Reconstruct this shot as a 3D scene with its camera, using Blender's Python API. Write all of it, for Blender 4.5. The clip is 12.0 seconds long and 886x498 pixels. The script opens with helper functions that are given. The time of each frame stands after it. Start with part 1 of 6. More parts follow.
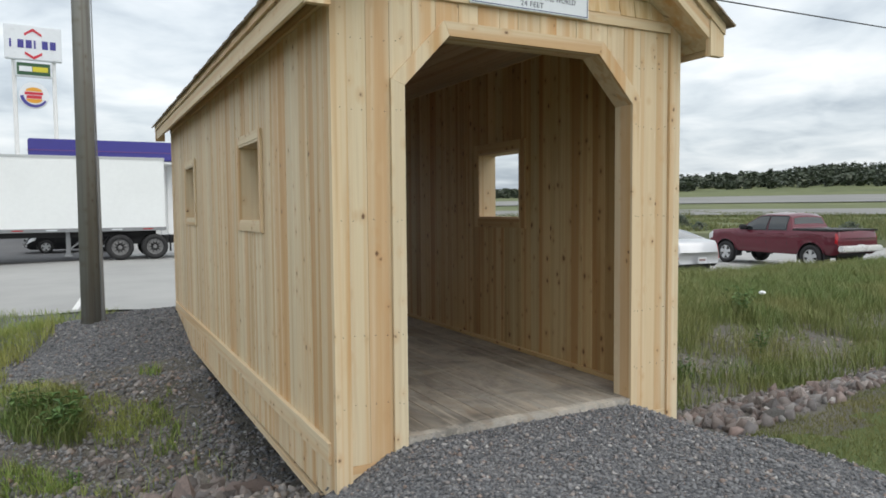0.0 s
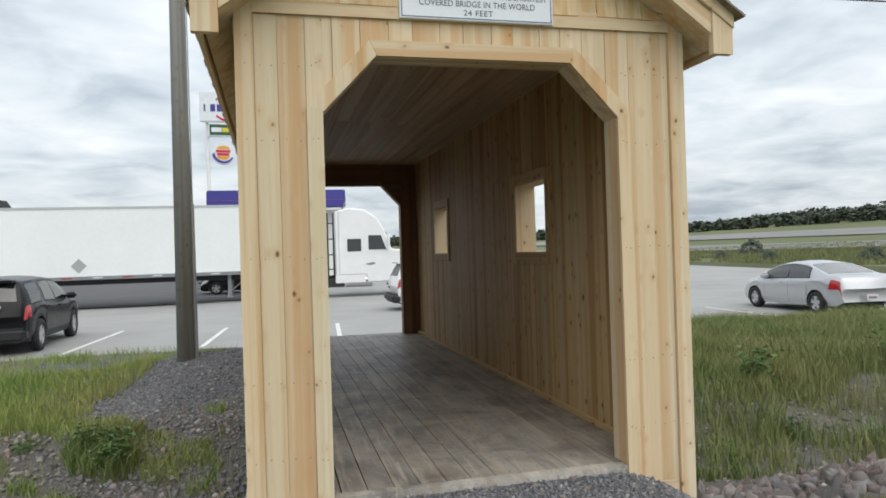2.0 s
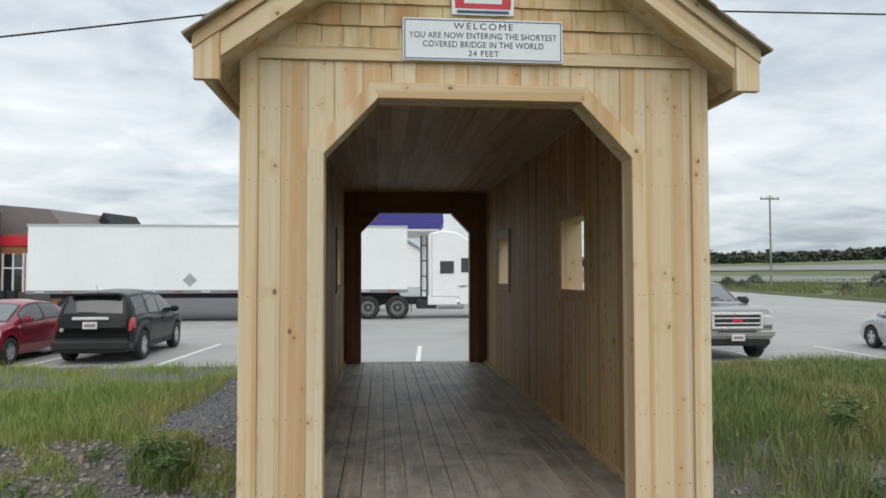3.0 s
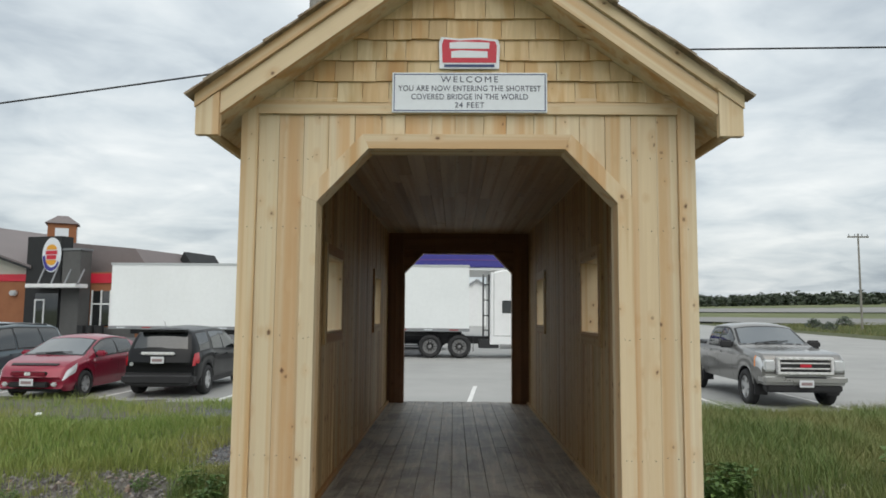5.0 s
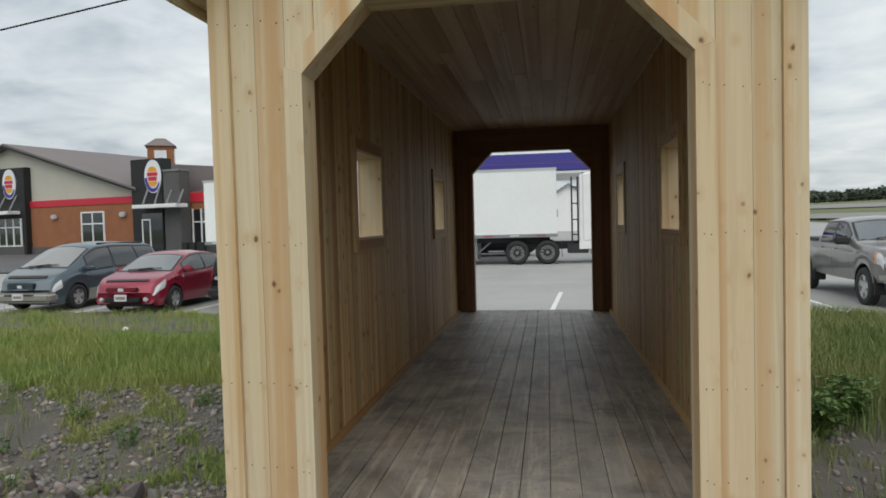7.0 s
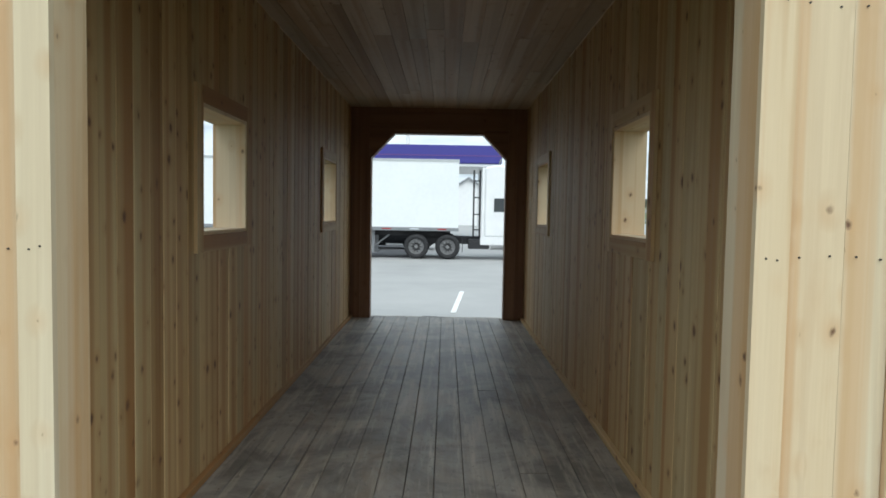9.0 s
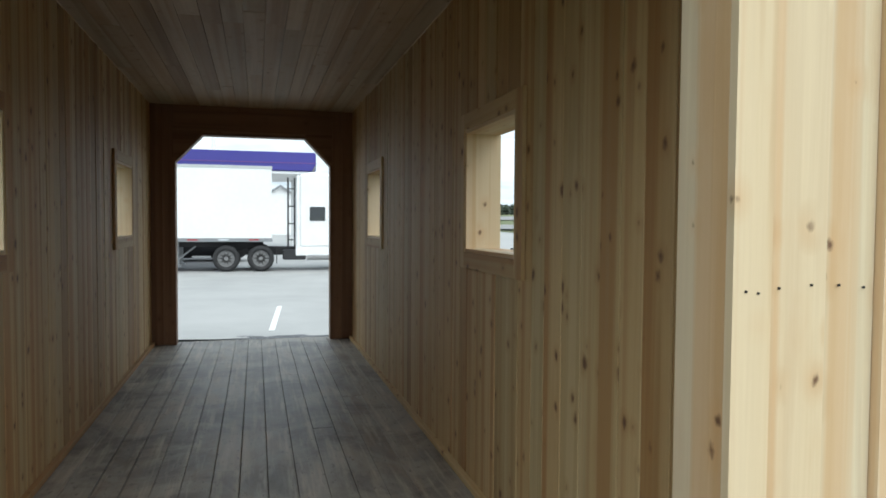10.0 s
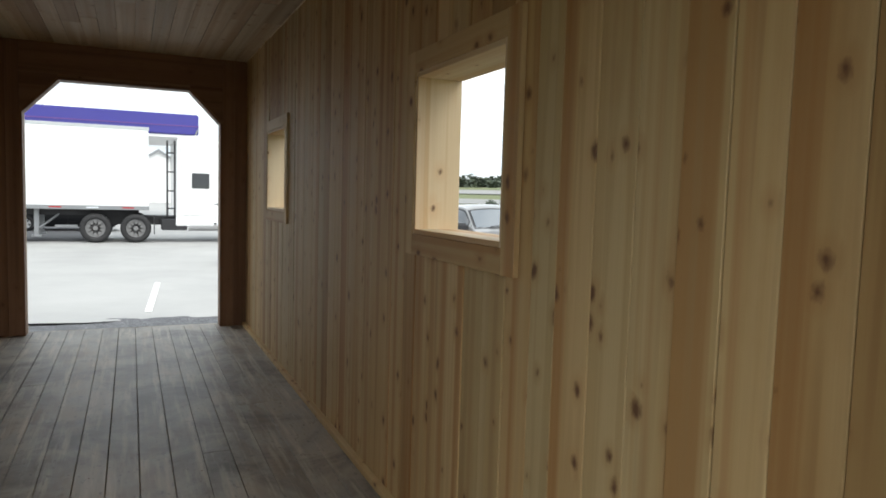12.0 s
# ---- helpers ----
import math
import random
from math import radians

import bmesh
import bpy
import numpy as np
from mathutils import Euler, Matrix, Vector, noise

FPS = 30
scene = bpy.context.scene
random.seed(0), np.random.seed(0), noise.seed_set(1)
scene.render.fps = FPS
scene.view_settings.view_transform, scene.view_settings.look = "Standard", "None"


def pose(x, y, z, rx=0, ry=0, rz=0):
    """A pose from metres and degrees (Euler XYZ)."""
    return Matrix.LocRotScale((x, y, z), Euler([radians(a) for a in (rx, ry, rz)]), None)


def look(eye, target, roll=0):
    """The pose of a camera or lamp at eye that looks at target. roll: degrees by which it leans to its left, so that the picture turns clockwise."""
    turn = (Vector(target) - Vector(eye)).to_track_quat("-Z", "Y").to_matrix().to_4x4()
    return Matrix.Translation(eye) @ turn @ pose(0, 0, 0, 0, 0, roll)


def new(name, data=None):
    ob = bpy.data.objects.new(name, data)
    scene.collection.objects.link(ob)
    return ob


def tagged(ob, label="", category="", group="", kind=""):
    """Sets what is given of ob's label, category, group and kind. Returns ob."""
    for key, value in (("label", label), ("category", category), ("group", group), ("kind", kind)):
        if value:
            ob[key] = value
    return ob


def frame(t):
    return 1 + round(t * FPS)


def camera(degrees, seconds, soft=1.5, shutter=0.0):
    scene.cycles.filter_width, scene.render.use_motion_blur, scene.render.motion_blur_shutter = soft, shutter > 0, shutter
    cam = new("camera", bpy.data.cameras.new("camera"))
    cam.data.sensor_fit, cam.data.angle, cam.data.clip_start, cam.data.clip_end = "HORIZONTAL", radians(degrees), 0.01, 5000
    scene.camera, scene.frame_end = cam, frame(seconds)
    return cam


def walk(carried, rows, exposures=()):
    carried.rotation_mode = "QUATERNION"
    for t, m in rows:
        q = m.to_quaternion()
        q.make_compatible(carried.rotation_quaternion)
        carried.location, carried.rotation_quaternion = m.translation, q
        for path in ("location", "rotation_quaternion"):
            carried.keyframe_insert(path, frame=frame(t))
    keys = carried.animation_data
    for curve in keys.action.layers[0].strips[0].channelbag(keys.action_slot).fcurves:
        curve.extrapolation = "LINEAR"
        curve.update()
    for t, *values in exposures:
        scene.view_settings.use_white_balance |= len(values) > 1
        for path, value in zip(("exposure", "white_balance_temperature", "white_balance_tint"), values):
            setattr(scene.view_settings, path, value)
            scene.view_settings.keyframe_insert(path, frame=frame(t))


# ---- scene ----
cam = camera(65.1, 12.0, soft=1.7)
PATH = [
    (0, (-2.526, -3.674, 1.34), (-1.602, -1.904, 1.225), -0.48),
    (0.5, (-2.199, -3.78, 1.329), (-1.353, -1.97, 1.239), 0.6),
    (1, (-1.862, -3.737, 1.302), (-1.158, -1.865, 1.328), -2.47),
    (1.5, (-1.493, -3.738, 1.306), (-0.866, -1.839, 1.266), -1.54),
    (2, (-1.138, -3.733, 1.291), (-0.661, -1.791, 1.297), -1.76),
    (2.5, (-0.848, -3.645, 1.387), (-0.439, -1.694, 1.555), -1.24),
    (3, (-0.547, -3.785, 1.398), (-0.369, -1.794, 1.469), -0.07),
    (3.5, (-0.325, -3.771, 1.412), (-0.247, -1.775, 1.505), -0.22),
    (3.7, (-0.339, -3.741, 1.46), (-0.296, -1.751, 1.658), 1.03),
    (5.3, (-0.011, -3.95, 1.417), (-0.048, -1.957, 1.584), 0.31),
    (5.5, (0.005, -3.799, 1.415), (-0.023, -1.804, 1.554), 0.33),
    (6, (-0.022, -3.565, 1.4), (-0.083, -1.569, 1.52), -0.93),
    (6.5, (0.127, -3.339, 1.367), (-0.076, -1.35, 1.314), 0.24),
    (7, (0.236, -3.072, 1.361), (-0.065, -1.096, 1.281), -1.57),
    (7.2, (0.227, -2.941, 1.36), (-0.047, -0.962, 1.256), -0.19),
    (8.8, (0.16, -1.824, 1.361), (0.194, 0.174, 1.262), 0.55),
    (9, (0.105, -1.71, 1.379), (0.098, 0.287, 1.271), 0.99),
    (9.5, (0.042, -1.415, 1.363), (0.285, 0.568, 1.268), 0.6),
    (10, (0.01, -1.113, 1.404), (0.53, 0.816, 1.325), 0.38),
    (10.5, (-0.097, -0.857, 1.421), (0.53, 1.043, 1.412), -2.08),
    (11, (-0.119, -0.638, 1.407), (0.583, 1.233, 1.323), 0.37),
    (11.5, (-0.006, -0.39, 1.417), (0.711, 1.477, 1.386), -0.7),
    (12, (0.037, -0.185, 1.401), (0.856, 1.633, 1.247), 1.62),
]
EXPOSURES = [(0.0, 0.26, 6500, 10), (2.5, 0.24, 6500, 10), (3.0, 0.16, 6500, 10), (3.7, 0.11, 6500, 10), (5.5, 0.01, 6600, 8), (6.4, -0.06, 6600, 8), (7.2, 0.0, 6550, 9), (8.8, 0.5, 6050, 5), (10.0, 0.74, 6100, 5), (11.0, 0.97, 6450, 9), (12.0, 1.03, 6500, 9)]
walk(cam, [(t, look(eye, target, roll)) for t, eye, target, roll in PATH], EXPOSURES)

# ---- light: an overcast day ----
SUN_EL, SUN_AZ = radians(51), radians(171)


def make_world():
    w = bpy.data.worlds.new("overcast_sky")
    w.use_nodes = True
    nt = w.node_tree
    nt.nodes.clear()
    add, link = nt.nodes.new, nt.links.new
    out, bg = add("ShaderNodeOutputWorld"), add("ShaderNodeBackground")
    sky = add("ShaderNodeTexSky")
    sky.sky_type, sky.sun_disc = "NISHITA", False
    sky.sun_elevation, sky.sun_rotation = SUN_EL, SUN_AZ
    sky.air_density, sky.dust_density = 1.2, 3.0
    gain = add("ShaderNodeVectorMath")
    gain.operation = "SCALE"
    gain.inputs[3].default_value = 0.16
    link(sky.outputs[0], gain.inputs[0])
    # a cloud deck: the direction is spread onto a flat layer
    co, sep, comb = add("ShaderNodeTexCoord"), add("ShaderNodeSeparateXYZ"), add("ShaderNodeCombineXYZ")
    link(co.outputs["Generated"], sep.inputs[0])
    high = add("ShaderNodeMath")
    high.operation = "MAXIMUM"
    high.inputs[1].default_value = 0.0
    link(sep.outputs[2], high.inputs[0])
    lift = add("ShaderNodeMath")
    lift.operation = "ADD"
    lift.inputs[1].default_value = 0.16
    link(high.outputs[0], lift.inputs[0])
    for i in (0, 1):
        d = add("ShaderNodeMath")
        d.operation = "DIVIDE"
        link(sep.outputs[i], d.inputs[0])
        link(lift.outputs[0], d.inputs[1])
        link(d.outputs[0], comb.inputs[i])
    n1, n2 = add("ShaderNodeTexNoise"), add("ShaderNodeTexNoise")
    n1.inputs["Scale"].default_value, n1.inputs["Detail"].default_value, n1.inputs["Roughness"].default_value = 0.9, 6, 0.55
    n2.inputs["Scale"].default_value, n2.inputs["Detail"].default_value, n2.inputs["Distortion"].default_value = 2.6, 5, 0.6
    for n in (n1, n2):
        link(comb.outputs[0], n.inputs["Vector"])
    both = add("ShaderNodeMix")
    both.inputs[0].default_value = 0.35
    link(n1.outputs[0], both.inputs[2])
    link(n2.outputs[0], both.inputs[3])
    ramp = add("ShaderNodeValToRGB")
    e = ramp.color_ramp.elements
    e[0].position, e[0].color = 0.36, (0.44, 0.50, 0.56, 1)
    e[1].position, e[1].color = 0.62, (0.98, 1.0, 1.0, 1)
    m = e.new(0.48)
    m.color = (0.71, 0.765, 0.80, 1)
    link(both.outputs[0], ramp.inputs[0])
    mix = add("ShaderNodeMix")
    mix.data_type = "RGBA"
    mix.inputs[0].default_value = 0.9
    link(gain.outputs[0], mix.inputs[6])
    link(ramp.outputs[0], mix.inputs[7])
    # an overcast sky is darker low down than overhead
    deck = add("ShaderNodeValToRGB")
    e = deck.color_ramp.elements
    e[0].position, e[0].color = 0.0, (0.80, 0.82, 0.84, 1)
    e[1].position, e[1].color = 0.55, (1.1, 1.1, 1.1, 1)
    m = e.new(0.16)
    m.color = (0.93, 0.94, 0.95, 1)
    link(high.outputs[0], deck.inputs[0])
    dim = add("ShaderNodeMix")
    dim.data_type, dim.blend_type = "RGBA", "MULTIPLY"
    dim.inputs[0].default_value = 1.0
    link(mix.outputs[2], dim.inputs[6])
    link(deck.outputs[0], dim.inputs[7])
    link(dim.outputs[2], bg.inputs[0])
    bg.inputs[1].default_value = 1.0
    link(bg.outputs[0], out.inputs[0])
    scene.world = w


make_world()
sun = bpy.data.lights.new("sun", "SUN")
sun.energy, sun.angle, sun.color = 1.15, radians(75), (1.0, 0.96, 0.9)
new("sun", sun).matrix_world = look((2.5, -16, 20), (0, 0, 0))

# ---- materials ----


class Nodes:
    """A small builder for node materials."""

    def __init__(self, name):
        self.mat = bpy.data.materials.new(name)
        self.mat.use_nodes = True
        self.nt = self.mat.node_tree
        self.bsdf = self.nt.nodes["Principled BSDF"]

    def add(self, kind, **props):
        n = self.nt.nodes.new("ShaderNode" + kind)
        for k, v in props.items():
            n.inputs[k.replace("_", " ")].default_value = v
        return n

    def link(self, a, b):
        self.nt.links.new(a, b)

    def coords(self, which="Object", scale=(1, 1, 1), spread=0.0):
        co = self.add("TexCoord").outputs[which]
        mp = self.add("Mapping")
        mp.inputs["Scale"].default_value = scale
        if spread:
            rnd = self.add("ObjectInfo").outputs["Random"]
            mul = self.math("MULTIPLY", rnd, spread)
            cb = self.add("CombineXYZ")
            self.link(mul, cb.inputs[0])
            self.link(mul, cb.inputs[2])
            va = self.add("VectorMath")
            self.link(co, va.inputs[0])
            self.link(cb.outputs[0], va.inputs[1])
            co = va.outputs[0]
        self.link(co, mp.inputs[0])
        return mp.outputs[0]

    def noise(self, vec, scale, detail=4, rough=0.55, dist=0.0):
        n = self.add("TexNoise", Scale=scale, Detail=detail, Roughness=rough, Distortion=dist)
        self.link(vec, n.inputs["Vector"])
        return n.outputs[0]

    def math(self, op, a, b, clamp=False):
        n = self.add("Math")
        n.operation, n.use_clamp = op, clamp
        for i, v in enumerate((a, b)):
            if isinstance(v, (int, float)):
                n.inputs[i].default_value = v
            else:
                self.link(v, n.inputs[i])
        return n.outputs[0]

    def ramp(self, fac, *stops):
        n = self.add("ValToRGB")
        el = n.color_ramp.elements
        while len(el) < len(stops):
            el.new(0.5)
        for s, (p, c) in zip(el, stops):
            s.position = p
            s.color = (*c, 1) if len(c) == 3 else (c[0], c[0], c[0], 1)
        self.link(fac, n.inputs[0])
        return n.outputs[0]

    def mix(self, fac, a, b, mode="MIX"):
        n = self.add("Mix")
        n.data_type, n.blend_type = "RGBA", mode
        for i, v in ((0, fac), (6, a), (7, b)):
            if isinstance(v, (int, float)):
                n.inputs[i].default_value = v
            elif isinstance(v, tuple):
                n.inputs[i].default_value = (*v, 1)
            else:
                self.link(v, n.inputs[i])
        return n.outputs[2]

    def done(self, colour, rough=0.6, bump=None, strength=0.3, dist=0.005, metal=0.0):
        if isinstance(colour, tuple):
            self.bsdf.inputs["Base Color"].default_value = (*colour, 1)
        else:
            self.link(colour, self.bsdf.inputs["Base Color"])
        if isinstance(rough, (int, float)):
            self.bsdf.inputs["Roughness"].default_value = rough
        else:
            self.link(rough, self.bsdf.inputs["Roughness"])
        self.bsdf.inputs["Metallic"].default_value = metal
        if bump is not None:
            b = self.add("Bump", Strength=strength, Distance=dist)
            self.link(bump, b.inputs["Height"])
            self.link(b.outputs[0], self.bsdf.inputs["Normal"])
        return self.mat


def wood(name, light, mid, deep, knot=(0.115, 0.05, 0.022), knots=0.095, island=False, rough=0.62, grey=None, vary=0.5, streak=0.62):
    """Sawn softwood with grain along local z, growth bands, knots, and a tone of its own for each board."""
    n = Nodes(name)
    if island:
        geo = n.add("NewGeometry").outputs["Random Per Island"]
        mul = n.math("MULTIPLY", geo, 37.0)
        cb = n.add("CombineXYZ")
        n.link(mul, cb.inputs[0])
        n.link(mul, cb.inputs[2])
        va = n.add("VectorMath")
        n.link(n.add("TexCoord").outputs["Object"], va.inputs[0])
        n.link(cb.outputs[0], va.inputs[1])
        base, rnd = va.outputs[0], geo
    else:
        rnd = n.add("ObjectInfo").outputs["Random"]
        mul = n.math("MULTIPLY", rnd, 53.0)
        cb = n.add("CombineXYZ")
        n.link(mul, cb.inputs[0])
        n.link(mul, cb.inputs[2])
        va = n.add("VectorMath")
        n.link(n.add("TexCoord").outputs["Object"], va.inputs[0])
        n.link(cb.outputs[0], va.inputs[1])
        base = va.outputs[0]

    def mapped(s):
        m = n.add("Mapping")
        m.inputs["Scale"].default_value = s
        n.link(base, m.inputs[0])
        return m.outputs[0]

    # knots bend the grain around them
    vor = n.add("TexVoronoi", Scale=1.0, Randomness=1.0)
    vor.voronoi_dimensions = "2D"
    sp, flat = n.add("SeparateXYZ"), n.add("CombineXYZ")
    n.link(mapped((6.6, 6.6, 4.8)), sp.inputs[0])
    n.link(n.math("ADD", sp.outputs[0], sp.outputs[1]), flat.inputs[0])
    n.link(sp.outputs[2], flat.inputs[1])
    n.link(flat.outputs[0], vor.inputs["Vector"])
    cell = n.add("SeparateColor")
    n.link(vor.outputs["Color"], cell.inputs[0])
    kd = n.math("ADD", vor.outputs["Distance"], n.math("MULTIPLY", cell.outputs[0], 0.105))
    rare = n.noise(mapped((3.1, 0.0, 1.4)), 1.0, 1)
    kmask = n.math("MULTIPLY", n.ramp(n.math("ADD", kd, n.math("MULTIPLY", n.noise(mapped((34, 34, 20)), 1.0, 3, 0.65), 0.22)), (0.105 + knots * 0.3, (1.0,)), (0.105 + knots * 1.0, (0.0,))), n.ramp(rare, (0.37, (0.0,)), (0.44, (1.0,))))
    bend = n.math("MULTIPLY", n.ramp(kd, (0.0, (1.0,)), (0.3, (0.0,))), 0.07)
    wide = n.noise(mapped((8.5, 8.5, 0.2)), 1.0, 3, 0.5, 0.3)
    band = n.math("ADD", wide, bend)
    rings = n.math("SINE", n.math("MULTIPLY", band, 36.0), 0.0)
    fine = n.noise(mapped((160, 160, 3.0)), 1.0, 3, 0.7)
    col = n.ramp(wide, (0.30, deep), (0.43, mid), (0.62, light))
    col = n.mix(n.math("MULTIPLY", n.ramp(rings, (0.2, (0.0,)), (1.0, (1.0,))), 0.16), col, tuple(v * 0.72 for v in deep))
    col = n.mix(n.math("MULTIPLY", fine, 0.22), col, tuple(v * 0.6 for v in deep))
    # heartwood streaks along the board, and warm halos round the knots
    heart = n.noise(mapped((9.0, 9.0, 0.08)), 1.0, 2, 0.4, 0.25)
    edge = n.noise(mapped((55.0, 55.0, 0.35)), 1.0, 2)
    hs = n.math("ADD", heart, n.math("MULTIPLY", n.math("SUBTRACT", edge, 0.5), 0.12))
    col = n.mix(n.math("MULTIPLY", n.ramp(hs, (0.525, (0.0,)), (0.62, (1.0,))), streak), col, tuple(v * f for v, f in zip(deep, (0.98, 0.86, 0.70))))
    col = n.mix(n.math("MULTIPLY", n.math("MULTIPLY", n.ramp(kd, (0.05, (1.0,)), (0.3, (0.0,))), n.ramp(rare, (0.37, (0.0,)), (0.44, (1.0,)))), streak * 0.55), col, tuple(v * f for v, f in zip(deep, (0.95, 0.8, 0.6))))
    blue = n.noise(mapped((16.0, 5.0, 0.3)), 1.0, 3, 0.5)
    col = n.mix(n.math("MULTIPLY", n.ramp(blue, (0.60, (0.0,)), (0.74, (1.0,))), streak * 0.5), col, tuple(v * f for v, f in zip(mid, (0.72, 0.82, 0.98))))
    tone = n.ramp(rnd, (0.0, (1.0 - 0.34 * vary, 1.0 - 0.42 * vary, 1.0 - 0.52 * vary)), (0.35, (1.0, 0.97, 0.93)), (0.7, (1.0, 1.0, 1.0)), (1.0, (1.0 - 0.16 * vary, 1.0 - 0.10 * vary, 1.0 - 0.08 * vary)))
    col = n.mix(1.0, col, tone, "MULTIPLY")
    if grey:
        dirt = n.noise(mapped((7, 7, 2.2)), 1.0, 6, 0.65, 0.4)
        col = n.mix(n.ramp(dirt, (0.35, (0.15,)), (0.62, (0.95,))), col, grey)
        tread = n.noise(n.add("NewGeometry").outputs["Position"], 1.7, 6, 0.68, 0.6)
        col = n.mix(n.ramp(tread, (0.43, (0.0,)), (0.63, (0.78,))), col, tuple(v * 0.28 for v in grey))
        worn = n.noise(mapped((22, 22, 1.6)), 1.0, 4, 0.6)
        col = n.mix(n.ramp(worn, (0.52, (0.0,)), (0.72, (0.55,))), col, tuple(v * 1.25 for v in light))
        spots = n.noise(mapped((38, 38, 16)), 1.0, 2)
        col = n.mix(n.ramp(spots, (0.62, (0.0,)), (0.72, (0.6,))), col, tuple(v * 0.35 for v in grey))
    else:
        stain = n.noise(mapped((4, 4, 1.1)), 1.0, 5, 0.6)
        col = n.mix(n.ramp(stain, (0.56, (0.0,)), (0.78, (0.4,))), col, tuple(v * f for v, f in zip(deep, (0.9, 0.78, 0.62))))
    col = n.mix(n.math("MULTIPLY", kmask, 0.92), col, knot)
    hgt = n.math("ADD", n.math("MULTIPLY", fine, 0.6), n.math("MULTIPLY", rings, 0.25))
    return n.done(col, rough, hgt, 0.35, 0.002)


PINE = wood("fresh_pine", (0.765, 0.655, 0.465), (0.715, 0.58, 0.38), (0.585, 0.365, 0.17), vary=0.38, streak=0.56)
# same pine, with the dimmer light indoors put into a darker colour
PINE_SHADED = wood("shaded_pine", (0.62, 0.47, 0.25), (0.545, 0.385, 0.185), (0.385, 0.215, 0.082), knots=0.15, vary=1.0, streak=0.72)
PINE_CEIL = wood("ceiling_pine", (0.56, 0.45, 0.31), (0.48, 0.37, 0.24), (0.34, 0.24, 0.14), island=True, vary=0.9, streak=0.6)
PINE_SHINGLE = wood("cedar_shingle", (0.76, 0.60, 0.37), (0.67, 0.50, 0.28), (0.53, 0.35, 0.16), knots=0.05, vary=0.7)
ROOF_SHINGLE = wood("roof_shingle", (0.40, 0.33, 0.24), (0.30, 0.24, 0.17), (0.20, 0.15, 0.10), knots=0.03, island=True, vary=0.9)
DECK = wood("weathered_deck", (0.50, 0.445, 0.37), (0.42, 0.365, 0.295), (0.25, 0.20, 0.15), knots=0.05, streak=0.4, grey=(0.35, 0.335, 0.305), rough=0.5, vary=0.8)
# much darker brown than the other pine, for the far end wall
HEADER = wood("dark_brown_header", (0.30, 0.17, 0.10), (0.24, 0.13, 0.075), (0.16, 0.08, 0.045), vary=0.4)
THRESH = wood("worn_threshold", (0.56, 0.50, 0.42), (0.50, 0.44, 0.36), (0.36, 0.30, 0.23), grey=(0.46, 0.44, 0.40), rough=0.8)
POLEWOOD = wood("pole_wood", (0.30, 0.295, 0.275), (0.25, 0.245, 0.225), (0.17, 0.16, 0.145), knots=0.05, rough=0.85)


def plain(name, colour, rough=0.5, metal=0.0, grain=0.06, scale=30.0, coat=0.0, bump=0.0):
    """A paint, plastic or metal with slight unevenness."""
    n = Nodes(name)
    v = n.coords("Object")
    big, small = n.noise(v, scale * 0.08, 4), n.noise(v, scale, 3)
    f = n.math("ADD", n.math("MULTIPLY", big, 0.6), n.math("MULTIPLY", small, 0.4))
    col = n.mix(n.ramp(f, (0.3, (0.0,)), (0.75, (1.0,))), tuple(c * (1 - grain) for c in colour), tuple(min(1.0, c * (1 + grain)) for c in colour))
    rg = n.ramp(f, (0.3, (max(0.02, rough * 0.85),)), (0.7, (min(1.0, rough * 1.15),)))
    m = n.done(col, rg, small if bump else None, bump, 0.003, metal)
    n.bsdf.inputs["Coat Weight"].default_value = coat
    n.bsdf.inputs["Coat Roughness"].default_value = 0.05
    return m


def ground_mat(name, stops, scale, fine=60.0, rough=0.95, bump=0.6, dist=0.02, cells=None):
    n = Nodes(name)
    v = n.coords("Object")
    big, mid, small = n.noise(v, scale * 0.25, 5, 0.6), n.noise(v, scale, 6, 0.65), n.noise(v, fine, 4, 0.7)
    f = n.math("ADD", n.math("MULTIPLY", big, 0.45), n.math("ADD", n.math("MULTIPLY", mid, 0.35), n.math("MULTIPLY", small, 0.2)))
    col = n.ramp(f, *stops)
    h = n.math("ADD", small, mid)
    if cells:
        vor = n.add("TexVoronoi", Scale=cells, Randomness=1.0)
        n.link(v, vor.inputs["Vector"])
        sep = n.add("SeparateColor")
        n.link(vor.outputs["Color"], sep.inputs[0])
        tone = n.ramp(sep.outputs[0], (0.0, (0.45, 0.45, 0.47)), (0.5, (0.95, 0.95, 0.97)), (0.9, (1.35, 1.33, 1.28)), (1.0, (2.1, 2.1, 2.05)))
        col = n.mix(1.0, col, tone, "MULTIPLY")
        h = n.math("SUBTRACT", h, n.math("MULTIPLY", vor.outputs["Distance"], 1.6))
    return n.done(col, rough, h, bump, dist)


GRAVEL = ground_mat("crushed_gravel", ((0.3, (0.115, 0.12, 0.13)), (0.5, (0.17, 0.175, 0.185)), (0.72, (0.23, 0.23, 0.235))), 2.2, 55, cells=55, bump=0.9)
DIRT = ground_mat("stony_dirt", ((0.3, (0.095, 0.089, 0.078)), (0.5, (0.155, 0.146, 0.127)), (0.72, (0.215, 0.20, 0.172))), 2.6, 60, bump=1.0, dist=0.03)
SOIL = ground_mat("grassy_soil", ((0.3, (0.05, 0.055, 0.028)), (0.5, (0.075, 0.085, 0.035)), (0.72, (0.11, 0.12, 0.05))), 1.5, 40)
LAWN = ground_mat("lawn_ground", ((0.3, (0.055, 0.075, 0.022)), (0.5, (0.085, 0.115, 0.032)), (0.72, (0.12, 0.145, 0.05))), 2.5, 60)
